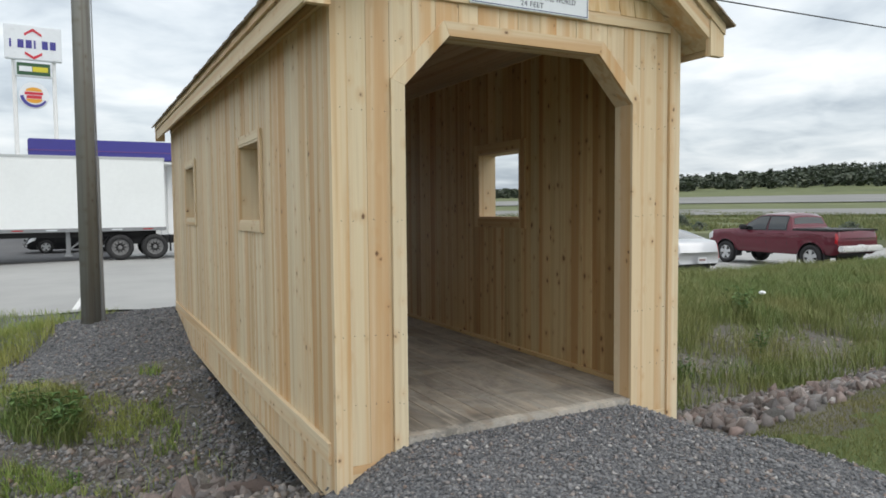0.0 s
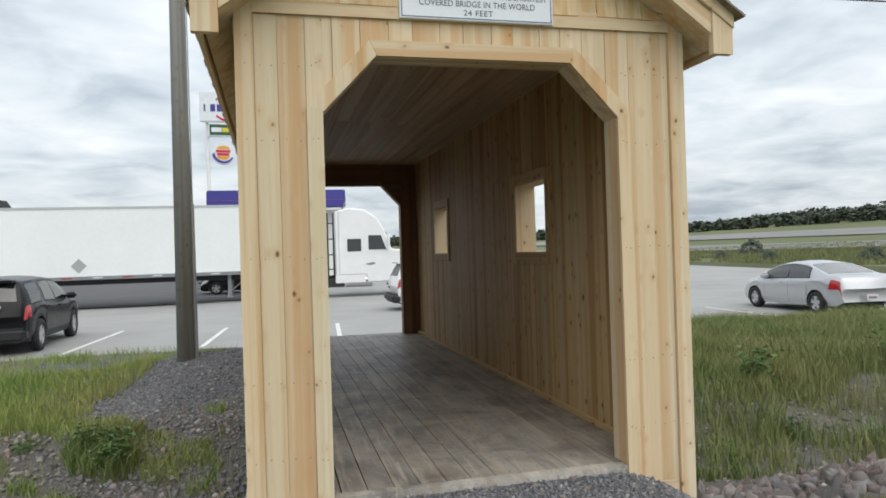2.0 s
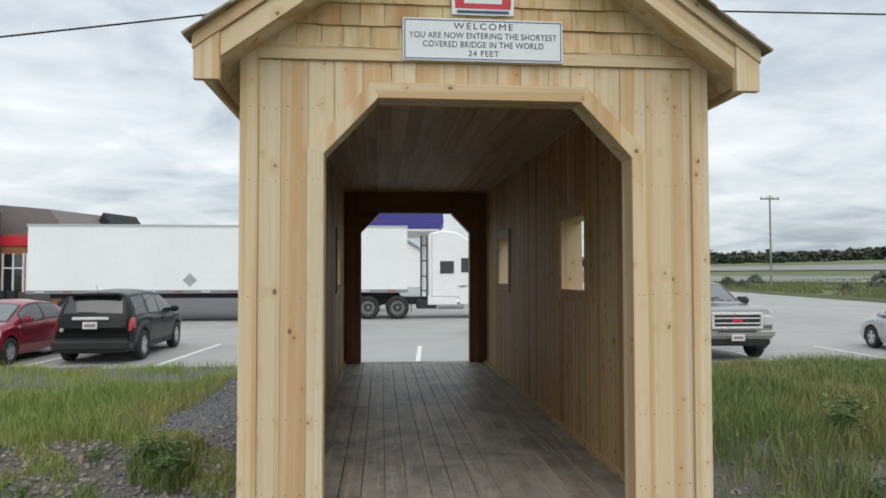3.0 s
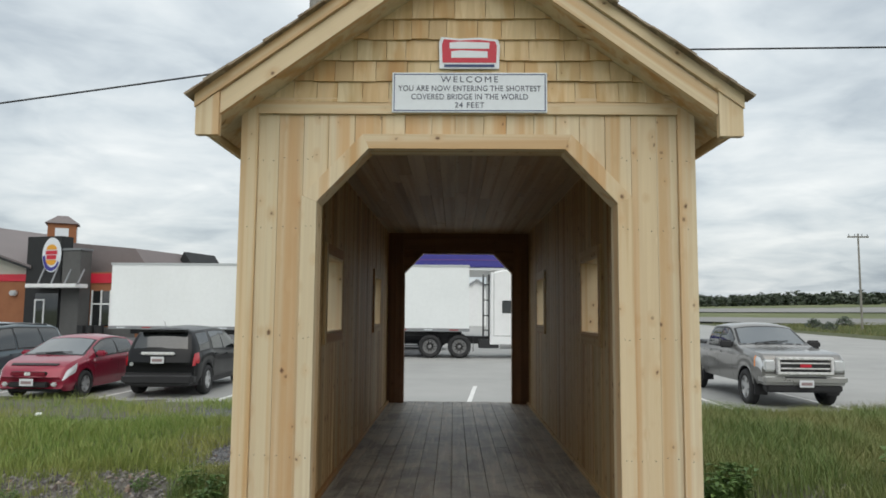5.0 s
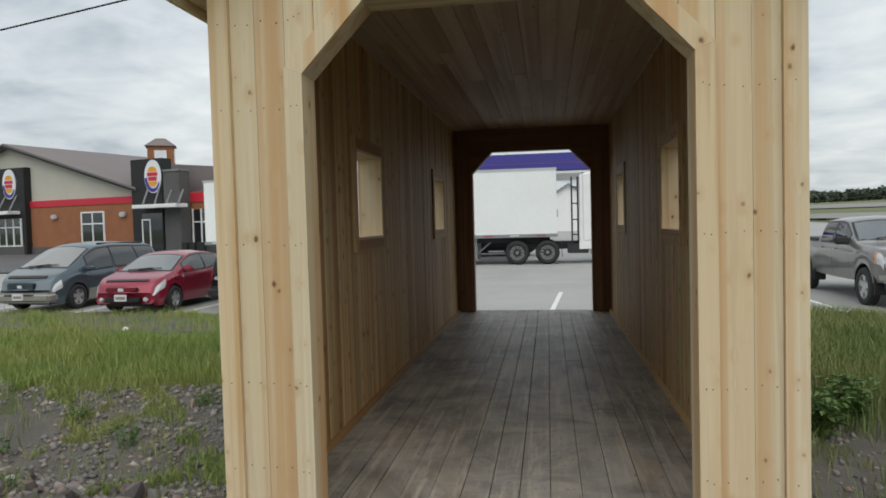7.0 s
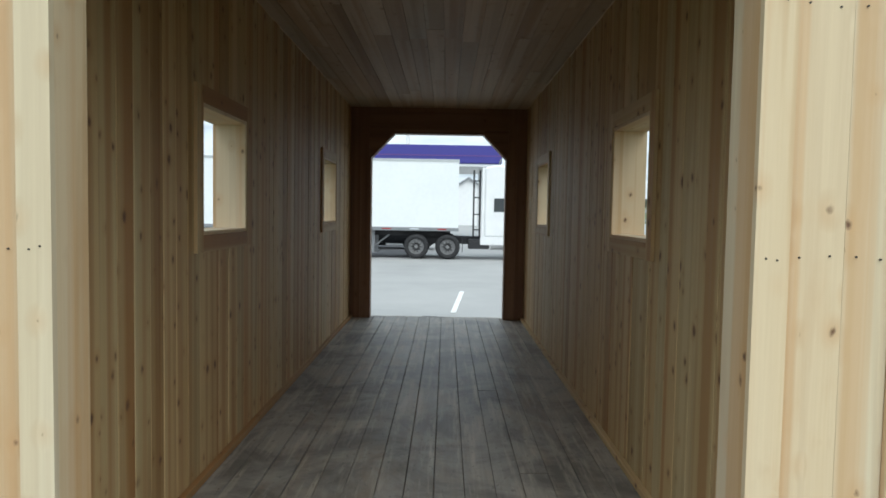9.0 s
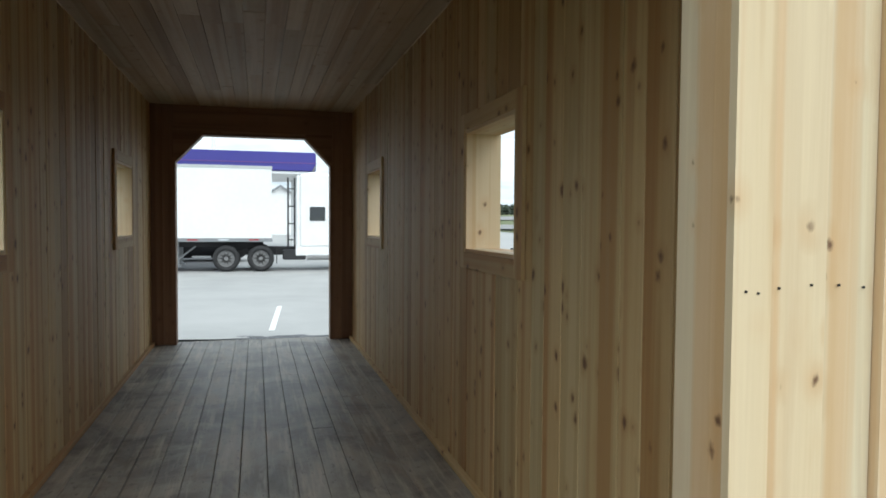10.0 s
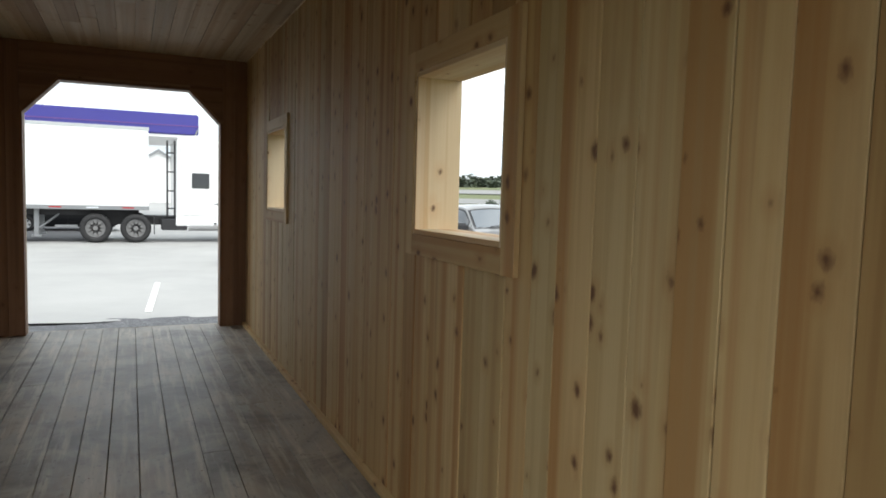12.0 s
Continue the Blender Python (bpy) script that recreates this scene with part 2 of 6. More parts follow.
FIELD = ground_mat("far_field", ((0.35, (0.085, 0.105, 0.04)), (0.5, (0.12, 0.14, 0.055)), (0.68, (0.17, 0.18, 0.085))), 0.09, 1.5, bump=0.3)
ASPHALT = ground_mat("worn_asphalt", ((0.3, (0.28, 0.282, 0.275)), (0.5, (0.345, 0.345, 0.335)), (0.72, (0.41, 0.41, 0.395))), 0.5, 70, rough=0.85, bump=0.25, dist=0.006)
ROADMAT = ground_mat("far_road", ((0.35, (0.19, 0.19, 0.185)), (0.5, (0.23, 0.23, 0.22)), (0.7, (0.27, 0.265, 0.25))), 0.06, 2.0, bump=0.1)


def stone_mat(name):
    n = Nodes(name)
    rnd = n.add("ObjectInfo").outputs["Random"]
    tone = n.ramp(rnd, (0.0, (0.13, 0.13, 0.14)), (0.25, (0.20, 0.175, 0.165)), (0.5, (0.18, 0.13, 0.115)), (0.66, (0.27, 0.265, 0.26)), (0.85, (0.27, 0.20, 0.18)), (1.0, (0.52, 0.50, 0.48)))
    v = n.coords("Object", spread=20.0)
    a, b = n.noise(v, 6.0, 6, 0.65), n.noise(v, 42.0, 4, 0.7)
    col = n.mix(n.ramp(a, (0.35, (0.0,)), (0.7, (0.55,))), tone, (0.10, 0.095, 0.09))
    col = n.mix(n.ramp(b, (0.6, (0.0,)), (0.75, (0.35,))), col, (0.5, 0.48, 0.45))
    return n.done(col, 0.88, n.math("ADD", a, n.math("MULTIPLY", b, 0.4)), 0.7, 0.02)


def chip_mat(name, warm=1.0):
    n = Nodes(name)
    rnd = n.add("NewGeometry").outputs["Random Per Island"]
    tones = ((0.0, (0.10, 0.105, 0.115)), (0.45, (0.185, 0.19, 0.20)), (0.8, (0.27, 0.27, 0.275)), (0.93, (0.25, 0.19, 0.16)), (1.0, (0.46, 0.46, 0.45)))
    tone = n.ramp(rnd, *[(p, (r * warm, g, b / warm)) for p, (r, g, b) in tones])
    v = n.coords("Object")
    return n.done(n.mix(n.ramp(n.noise(v, 60, 3), (0.4, (0.0,)), (0.8, (0.4,))), tone, (0.09, 0.09, 0.09)), 0.9)


def leaf_mat(name, a, b, c):
    n = Nodes(name)
    rnd = n.add("NewGeometry").outputs["Random Per Island"]
    patch = n.noise(n.coords("Object"), 0.55, 4)
    col = n.ramp(rnd, (0.0, a), (0.55, b), (1.0, c))
    col = n.mix(n.ramp(patch, (0.4, (0.0,)), (0.65, (0.55,))), col, tuple(v * f for v, f in zip(c, (1.15, 0.95, 0.9))))
    m = n.done(col, 0.6)
    n.bsdf.inputs["Subsurface Weight"].default_value = 0.0
    n.bsdf.inputs["Transmission Weight"].default_value = 0.0
    return m


STONE, CHIPS, CHIPS_WARM = stone_mat("riprap_stone"), chip_mat("loose_stone_chips"), chip_mat("ditch_stone_chips", 1.09)


def riprap_mat(name):
    n = Nodes(name)
    rnd = n.add("NewGeometry").outputs["Random Per Island"]
    tone = n.ramp(rnd, (0.0, (0.13, 0.13, 0.14)), (0.25, (0.20, 0.175, 0.165)), (0.5, (0.18, 0.13, 0.115)), (0.66, (0.27, 0.265, 0.26)), (0.85, (0.27, 0.20, 0.18)), (1.0, (0.52, 0.50, 0.48)))
    f = n.noise(n.coords("Object"), 14.0, 6, 0.65)
    return n.done(n.mix(n.ramp(f, (0.35, (0.0,)), (0.7, (0.5,))), tone, (0.10, 0.095, 0.09)), 0.88, f, 0.6, 0.02)


RIPRAP = riprap_mat("joined_riprap")
GRASS = leaf_mat("tall_grass_blades", (0.115, 0.195, 0.032), (0.19, 0.28, 0.055), (0.32, 0.35, 0.12))
GRASS_OLIVE = leaf_mat("olive_grass_blades", (0.080, 0.138, 0.030), (0.135, 0.20, 0.05), (0.24, 0.255, 0.105))
FIELD_BLADES = leaf_mat("field_blades", (0.085, 0.125, 0.038), (0.13, 0.165, 0.055), (0.19, 0.20, 0.09))
TURF = leaf_mat("short_turf", (0.085, 0.125, 0.028), (0.13, 0.175, 0.05), (0.22, 0.225, 0.09))
WEED = leaf_mat("weed_leaves", (0.035, 0.09, 0.018), (0.07, 0.15, 0.03), (0.12, 0.20, 0.05))
WOODS = leaf_mat("far_foliage", (0.042, 0.060, 0.040), (0.052, 0.074, 0.046), (0.064, 0.084, 0.050))
BLACK = plain("black_plastic", (0.018, 0.018, 0.02), 0.55)
RUBBER = plain("tyre_rubber", (0.022, 0.022, 0.023), 0.8, bump=0.2)
ALLOY = plain("wheel_alloy", (0.62, 0.63, 0.64), 0.35, 0.7)
CHROME = plain("chrome", (0.75, 0.76, 0.78), 0.12, 1.0)
# chrome trim with the sky's reflection put into a pale, barely metallic colour
BRIGHT = plain("sky_bright_chrome", (0.80, 0.80, 0.80), 0.28, 0.25)
LENS_RED = plain("red_lamp", (0.45, 0.012, 0.02), 0.15, coat=1.0)
LENS_CLEAR = plain("clear_lamp", (0.70, 0.72, 0.74), 0.1, 0.2, coat=1.0)
LENS_AMBER = plain("amber_lamp", (0.75, 0.22, 0.02), 0.2, coat=1.0)
WINDSCREEN = plain("windscreen_glass", (0.05, 0.06, 0.064), 0.05, coat=0.5)
WINDSCREEN.node_tree.nodes["Principled BSDF"].inputs["IOR"].default_value = 3.0
CARGLASS = plain("tinted_glass", (0.016, 0.019, 0.02), 0.05)
CARGLASS.node_tree.nodes["Principled BSDF"].inputs["IOR"].default_value = 1.9
PLATE = plain("plate_white", (0.68, 0.70, 0.72), 0.45)
PLATE_INK = plain("plate_ink", (0.30, 0.22, 0.22), 0.5)
WHITE = plain("white_paint", (0.80, 0.81, 0.81), 0.4)
LINE = plain("road_line_paint", (0.74, 0.74, 0.72), 0.75, grain=0.2, scale=18)
TRAILER_WHITE = plain("trailer_white", (0.80, 0.83, 0.83), 0.42, grain=0.05, scale=6)
BLUE = plain("canopy_blue", (0.035, 0.03, 0.26), 0.35, coat=0.3)
STEEL = plain("grey_steel", (0.28, 0.29, 0.30), 0.45, 0.7)
RED = plain("red_enamel", (0.56, 0.02, 0.045), 0.4)
NAVY = plain("navy_ink", (0.035, 0.06, 0.16), 0.5)
GREYINK = plain("dark_ink", (0.07, 0.08, 0.12), 0.5)
SIGNWHITE = plain("sign_white", (0.74, 0.78, 0.82), 0.3)
# near-black wall core: shade between the boards, put in as colour
GAP_SHADE = plain("board_gap_shade", (0.035, 0.03, 0.025), 0.9)
IRON = plain("nail_iron", (0.05, 0.045, 0.045), 0.5, 0.8)

# ---- builders ----


def part(name, bm, material, parent=None, label="", smooth=False):
    """Links a bmesh as one mesh object, under a thing or a part if one is given."""
    me = bpy.data.meshes.new(name)
    bmesh.ops.recalc_face_normals(bm, faces=bm.faces[:])
    if smooth:
        for f in bm.faces:
            f.smooth = True
    bm.to_mesh(me)
    bm.free()
    me.materials.append(material)
    ob = new(name, me)
    if parent:
        ob.parent = parent
    return tagged(ob, label)


def empty(name, at, label, category, group="", turn=0.0):
    ob = new(name)
    ob.empty_display_size = 0.2
    ob.matrix_basis = pose(*at, 0, 0, turn)
    return tagged(ob, label, category, group)


def add_box(bm, x0, x1, y0, y1, z0, z1):
    vs = [bm.verts.new((x, y, z)) for x in (x0, x1) for y in (y0, y1) for z in (z0, z1)]
    for q in ((0, 1, 3, 2), (4, 6, 7, 5), (0, 4, 5, 1), (2, 3, 7, 6), (0, 2, 6, 4), (1, 5, 7, 3)):
        bm.faces.new([vs[i] for i in q])
    return vs


def bevelled(bm, width=0.01, segments=2):
    bmesh.ops.remove_doubles(bm, verts=bm.verts[:], dist=1e-5)
    bmesh.ops.bevel(bm, geom=bm.edges[:], offset=width, segments=segments, affect="EDGES", clamp_overlap=True)
    return bm


def box_bm(x0, x1, y0, y1, z0, z1, bevel=0.0, segments=2):
    bm = bmesh.new()
    add_box(bm, x0, x1, y0, y1, z0, z1)
    return bevelled(bm, bevel, segments) if bevel else bm


def add_prism(bm, poly, a, b, axis="y"):
    """Extrudes a polygon of (x, z) along y, or of (y, z) along x, or of (x, y) along z."""
    def at(p, d):
        return {"y": (p[0], d, p[1]), "x": (d, p[0], p[1]), "z": (p[0], p[1], d)}[axis]
    lo, hi = [bm.verts.new(at(p, a)) for p in poly], [bm.verts.new(at(p, b)) for p in poly]
    bm.faces.new(lo)
    bm.faces.new(hi[::-1])
    k = len(poly)
    for i in range(k):
        bm.faces.new((lo[i], hi[i], hi[(i + 1) % k], lo[(i + 1) % k]))


def prism_bm(poly, a, b, axis="y", bevel=0.0):
    bm = bmesh.new()
    add_prism(bm, poly, a, b, axis)
    return bevelled(bm, bevel, 1) if bevel else bm


def add_tube(bm, p, q, r0, r1=None, sides=10):
    p, q = Vector(p), Vector(q)
    r1 = r0 if r1 is None else r1
    d = (q - p).normalized()
    u = d.orthogonal().normalized()
    v = d.cross(u)
    ring = [[bm.verts.new(c + (u * math.cos(t) + v * math.sin(t)) * r) for t in (2 * math.pi * i / sides for i in range(sides))] for c, r in ((p, r0), (q, r1))]
    for i in range(sides):
        j = (i + 1) % sides
        bm.faces.new((ring[0][i], ring[0][j], ring[1][j], ring[1][i]))
    bm.faces.new(ring[0][::-1])
    bm.faces.new(ring[1])


def tube_bm(p, q, r0, r1=None, sides=10):
    bm = bmesh.new()
    add_tube(bm, p, q, r0, r1, sides)
    return bm


BOARDS = {}


def board_mesh(w, d, l, material):
    """A board with eased long edges, its length along z."""
    key = (round(w, 3), round(d, 3), round(l, 3), material.name)
    if key not in BOARDS:
        w, d, c = w / 2, d / 2, min(0.002, d * 0.4)
        prof = [(w - c, -d), (w, -d + c), (w, d - c), (w - c, d), (-w + c, d), (-w, d - c), (-w, -d + c), (-w + c, -d)]
        bm = prism_bm(prof, -l / 2, l / 2, "z")
        bmesh.ops.recalc_face_normals(bm, faces=bm.faces[:])
        me = bpy.data.meshes.new("board")
        bm.to_mesh(me)
        bm.free()
        me.materials.append(material)
        BOARDS[key] = me
    return BOARDS[key]


def board(name, parent, material, w, d, l, m):
    ob = new(name, board_mesh(w, d, l, material))
    ob.parent = parent
    ob.matrix_basis = m
    return ob


def cut_board(name, parent, material, poly, y0, y1, upright=True):
    """A board of any outline in (x, z); its grain runs up it, or along x."""
    cx, cz = sum(p[0] for p in poly) / len(poly), sum(p[1] for p in poly) / len(poly)
    if upright:
        bm = prism_bm([(p[0] - cx, p[1] - cz) for p in poly], y0, y1)
        m = pose(cx, 0, cz)
    else:
        bm = prism_bm([(-(p[1] - cz), p[0] - cx) for p in poly], y0, y1)
        m = pose(cx, 0, cz, 0, 90, 0)
    ob = part(name, bm, material, parent)
    ob.matrix_basis = m
    return ob


def quick_mesh(name, verts, faces, material, smooth=False):
    """A mesh from numpy arrays: verts (n, 3), faces (m, 3) or (m, 4)."""
    me = bpy.data.meshes.new(name)
    k = faces.shape[1]
    me.vertices.add(len(verts))
    me.vertices.foreach_set("co", np.ascontiguousarray(verts, dtype=np.float32).ravel())
    me.loops.add(faces.size)
    me.loops.foreach_set("vertex_index", np.ascontiguousarray(faces, dtype=np.int32).ravel())
    me.polygons.add(len(faces))
    me.polygons.foreach_set("loop_start", np.arange(0, faces.size, k, dtype=np.int32))
    me.polygons.foreach_set("loop_total", np.full(len(faces), k, dtype=np.int32))
    if smooth:
        me.polygons.foreach_set("use_smooth", np.ones(len(faces), dtype=bool))
    me.update(calc_edges=True)
    for mt in material if isinstance(material, (list, tuple)) else (material,):
        me.materials.append(mt)
    return new(name, me)


rng = np.random.default_rng(7)


# ---- the ground ----
def wavy(x, y, s, seed):
    a = np.sin(x * s + seed) * np.cos(y * s * 1.13 + seed * 1.7)
    b = np.sin((x * 0.71 + y * 0.69) * s * 2.3 + seed * 2.1) * 0.5
    c = np.sin((x * 0.83 - y * 0.55) * s * 4.9 + seed * 0.6) * 0.27
    return (a + b + c) / 1.77


def lot_z(y, x=0.0):
    return -0.62 + 0.012 * np.maximum(0.0, np.asarray(y, dtype=float) - 30.0) - np.interp(np.asarray(x, dtype=float), [4.0, 8.0, 14.0, 34.0], [0.0, 0.12, 0.13, 0.39]) - 0.06 * np.clip((-np.asarray(x, dtype=float) - 3.0) / 3.0, 0.0, 1.0)


def lot_edge(x):
    return 11.7 - 0.06 * x + 0.0011 * x * x - 0.5 * np.exp(-(np.asarray(x, dtype=float) / 2.6) ** 2)


def smooth01(t):
    t = np.clip(t, 0, 1)
    return t * t * (3 - 2 * t)


def height(x, y):
    x, y = np.asarray(x, dtype=float), np.asarray(y, dtype=float)
    z = np.interp(y, [-60, -6, -0.7, 0.0, 0.8, 2.0, 2.9, 4.6, 7.0, 10.0, 12.0, 30.0, 200.0], [-0.35, -0.26, -0.19, -0.30, -0.55, -0.93, -1.0, -0.60, -0.52, -0.6, -0.66, -0.66, 1.2])
    z = z + 0.035 * wavy(x, y, 1.3, 1.0) + 0.018 * wavy(x, y, 4.1, 2.0)
    # gravel ramp up to the front of the bridge
    side = smooth01((np.abs(x) - 0.75) / 0.95)
    ramp = np.where(y < 0.12, -0.035 - 0.02 * np.clip(-y, 0, 6) - 0.36 * side, -9.0)
    z = np.where((np.abs(x) < 1.9) & (y < 0.12), np.maximum(z, ramp), z)
    # gravel pad behind the bridge, wider on its west side
    lat = np.where(x < 0, smooth01((-x - 1.6) / 3.2), smooth01((x - 1.1) / 1.3))
    pad = np.interp(y, [2.6, 4.2, 6.6, 7.4, 8.6, 10.0, 11.2, 12.0], [-1.05, -0.72, -0.24, -0.10, -0.32, -0.58, -0.70, -0.74]) - 0.42 * lat + 0.02 * wavy(x, y, 3.0, 4.0)
    z = np.where((y > 2.4) & (y < 12.2), np.maximum(z, pad), z)
    # the field beyond the lot rises towards the woods
    u = 0.75 * x + 0.66 * y
    far = np.interp(u, [30, 60, 85, 150, 220, 300, 450, 900, 3000], [-0.72, -0.66, -0.45, 0.7, 2.2, 4.8, 8.5, 12, 16]) + 11.0 * np.exp(-((x - 390) / 150) ** 2 - ((y - 230) / 120) ** 2)
    out = smooth01((x - 37.0) / 3.0) + smooth01((y - 105.0) / 20.0)
    return np.where(y > 11.5, z * (1 - np.clip(out, 0, 1)) + far * np.clip(out, 0, 1), np.where(x > 37, z * (1 - smooth01((x - 37) / 10)) + np.maximum(far, z) * smooth01((x - 37) / 10), z))


def is_lot(x, y):
    return (y > lot_edge(x)) & (x < 38) & (y < 108)


def make_ground():
    xs = np.concatenate([np.array([-1500, -600, -250, -120, -70, -45, -32, -24]), np.arange(-18, -7, 0.3), np.arange(-7, 9, 0.085), np.arange(9, 26, 0.3), np.arange(26, 60, 1.5), np.array([65, 75, 90, 110, 140, 180, 230, 290, 360, 450, 600, 900, 1500, 2500])])
    ys = np.concatenate([np.array([-1500, -500, -200, -90, -45, -25, -16]), np.arange(-11, -3, 0.4), np.arange(-3, 11.5, 0.085), np.arange(11.5, 16, 0.3), np.arange(16, 120, 4.0), np.array([125, 140, 160, 190, 230, 290, 360, 450, 600, 900, 1500, 2500])])
    gx, gy = np.meshgrid(xs, ys, indexing="ij")
    gz = height(gx, gy)
    gz = np.where(is_lot(gx, gy - 0.25), np.minimum(gz, lot_z(gy, gx) - 0.05), gz)
    verts = np.stack([gx, gy, gz], -1).reshape(-1, 3)
    i, j = np.meshgrid(np.arange(len(xs) - 1), np.arange(len(ys) - 1), indexing="ij")
    a = (i * len(ys) + j).ravel()
    faces = np.stack([a, a + len(ys), a + len(ys) + 1, a + 1], -1)
    ob = quick_mesh("ground", verts, faces, [SOIL, GRAVEL, DIRT, LAWN, FIELD], True)
    c = verts[faces].mean(1)
    x, y = c[:, 0], c[:, 1]
    wob = 0.25 * wavy(x, y, 2.2, 3.0) + 0.12 * wavy(x, y, 7.0, 5.0)
    slot = np.zeros(len(faces), dtype=np.int32)
    slot[(y < 0.0) & (np.abs(x) > 1.3)] = 3
    slot[(y > -0.6 + wob) & (y < 4.6 + wob * 2.2)] = 2
    slot[(y > 9.0 + wob * 2) & (y < 13)] = 2
    slot[(np.abs(x + 0.05 * y) < 1.42 + wob * 0.35) & (y < 0.25)] = 1
    slot[(x > -4.6 - 0.25 * (y - 8) + wob) & (x < 2.3 + wob) & (y > 5.0 + wob) & (y < 12.5)] = 1
    slot[(x > -3.4 + wob) & (x < -0.6) & (y > 2.8) & (y <= 5.4)] = 2
    slot[(x > 40) | (y > 108) | (x < -60) | (y < -30)] = 4
    ob.data.polygons.foreach_set("material_index", slot)
    return tagged(ob, "rolling ground of gravel, stony dirt and grass", "ground", kind="structure")


ground = make_ground()


def make_lot():
    xs = np.concatenate([np.arange(-62, -16, 6.0), np.arange(-16, 26, 0.7), np.arange(26, 39, 3.0)])
    ny = 40
    cols = []
    for x in xs:
        e = float(lot_edge(min(max(x, -16), 26))) + 0.10 * math.sin(x * 2.3) + 0.06 * math.sin(x * 5.9)
        t = np.linspace(0, 1, ny) ** 2.2
        y = e + t * (108 - e)
        cols.append(np.stack([np.full(ny, x), y, lot_z(y, x)], -1))
    v = np.stack(cols).reshape(-1, 3)
    i, j = np.meshgrid(np.arange(len(xs) - 1), np.arange(ny - 1), indexing="ij")
    a = (i * ny + j).ravel()
    ob = quick_mesh("road", v, np.stack([a, a + ny, a + ny + 1, a + 1], -1), ASPHALT)
    return tagged(ob, "worn light grey asphalt of a parking lot", "parking lot", kind="structure")


lot = make_lot()


def far_road(u0, u1, label):
    n = Vector((0.75, 0.66)).normalized()
    p = Vector((-n.y, n.x))
    v, f = [], []
    k = 40
    for i in range(k + 1):
        s = -420 + 620 * i / k
        for u in (u0, u1):
            c = n * u + p * s
            v.append((c.x, c.y, float(height(c.x, c.y)) + 0.25))
        if i:
            f.append((2 * i - 2, 2 * i - 1, 2 * i + 1, 2 * i))
    v, f = np.array(v), np.array(f)
    keep = (v[f].mean(1)[:, 0] > 42)
    return tagged(quick_mesh("road", v, f[keep], ROADMAT), label, "highway", kind="structure")


far_road(104, 140, "grey highway carriageway across the fields")
far_road(196, 250, "pale far carriageway of the highway")

DARKTOP = ground_mat("newer_asphalt", ((0.3, (0.085, 0.085, 0.088)), (0.5, (0.105, 0.105, 0.108)), (0.72, (0.13, 0.13, 0.13))), 0.5, 70, rough=0.85, bump=0.25, dist=0.006)
bm = bmesh.new()
bm.faces.new([bm.verts.new((x, y, float(lot_z(y)) + 0.006)) for x, y in ((-55, 28.2), (-1.6, 27.9), (-1.2, 29.9), (-1.4, 62.0), (-55, 62.0), (-55, 30.0))])
tagged(part("road", bm, DARKTOP), "darker newer asphalt lane behind the trailer", "road", kind="structure")

# painted bay lines on the lot
for x0, y0, y1, lean in ((-17.4, 12.6, 17.6, 0.06), (-14.45, 12.6, 17.6, 0.06), (-11.5, 12.4, 17.5, 0.06), (-8.55, 12.3, 17.4, 0.06), (-5.6, 12.2, 17.2, 0.07), (-2.68, 12.0, 16.0, 0.07), (0.28, 11.9, 15.6, 0.07), (3.2, 11.9, 15.6, 0.02), (6.12, 11.6, 15.6, 0.0), (9.1, 11.3, 15.9, -0.04), (12.1, 11.2, 15.6, 0.0), (15.6, 11.1, 15.6, 0.06), (18.7, 11.0, 15.6, 0.08), (22.2, 11.0, 15.6, 0.08)):
    L = y1 - y0
    bm = prism_bm([(-0.055, 0), (0.055, 0), (0.055 + lean * L, L), (-0.055 + lean * L, L)], 0, 0.006, "z")
    ob = part("line", bm, LINE, lot)
    ob.matrix_basis = pose(x0, y0, float(lot_z(y0, x0)) + 0.005)

# ---- the covered bridge ----
LEN, IN, OUT = 7.3, 1.115, 1.283
WIN = ((1.726, 2.485), (5.13, 5.885))
WZ0, WZ1 = 1.24, 1.895
AX, AK, BX, AT = 0.857, 2.047, 0.563, 2.357
SLOPE, RIDGE, THICK = 0.72, 3.686, 0.2


def roof_top(x):
    return RIDGE - SLOPE * abs(x)


bridge = empty("covered_bridge", (0, 0, 0), "small new covered footbridge of unpainted pine boards spanning a ditch", "covered bridge")


def strips(a, b, lo, hi, marks=()):
    """Board edges from a to b, of uneven width, that also fall on the marks."""
    cuts = [a, *[m for m in marks if a < m < b], b]
    out = []
    for p, q in zip(cuts, cuts[1:]):
        n = max(1, round((q - p) / ((lo + hi) / 2)))
        w = [random.uniform(lo, hi) for _ in range(n)]
        s = (q - p) / sum(w)
        for v in w:
            out.append((p, p + v * s))
            p += v * s
    return out


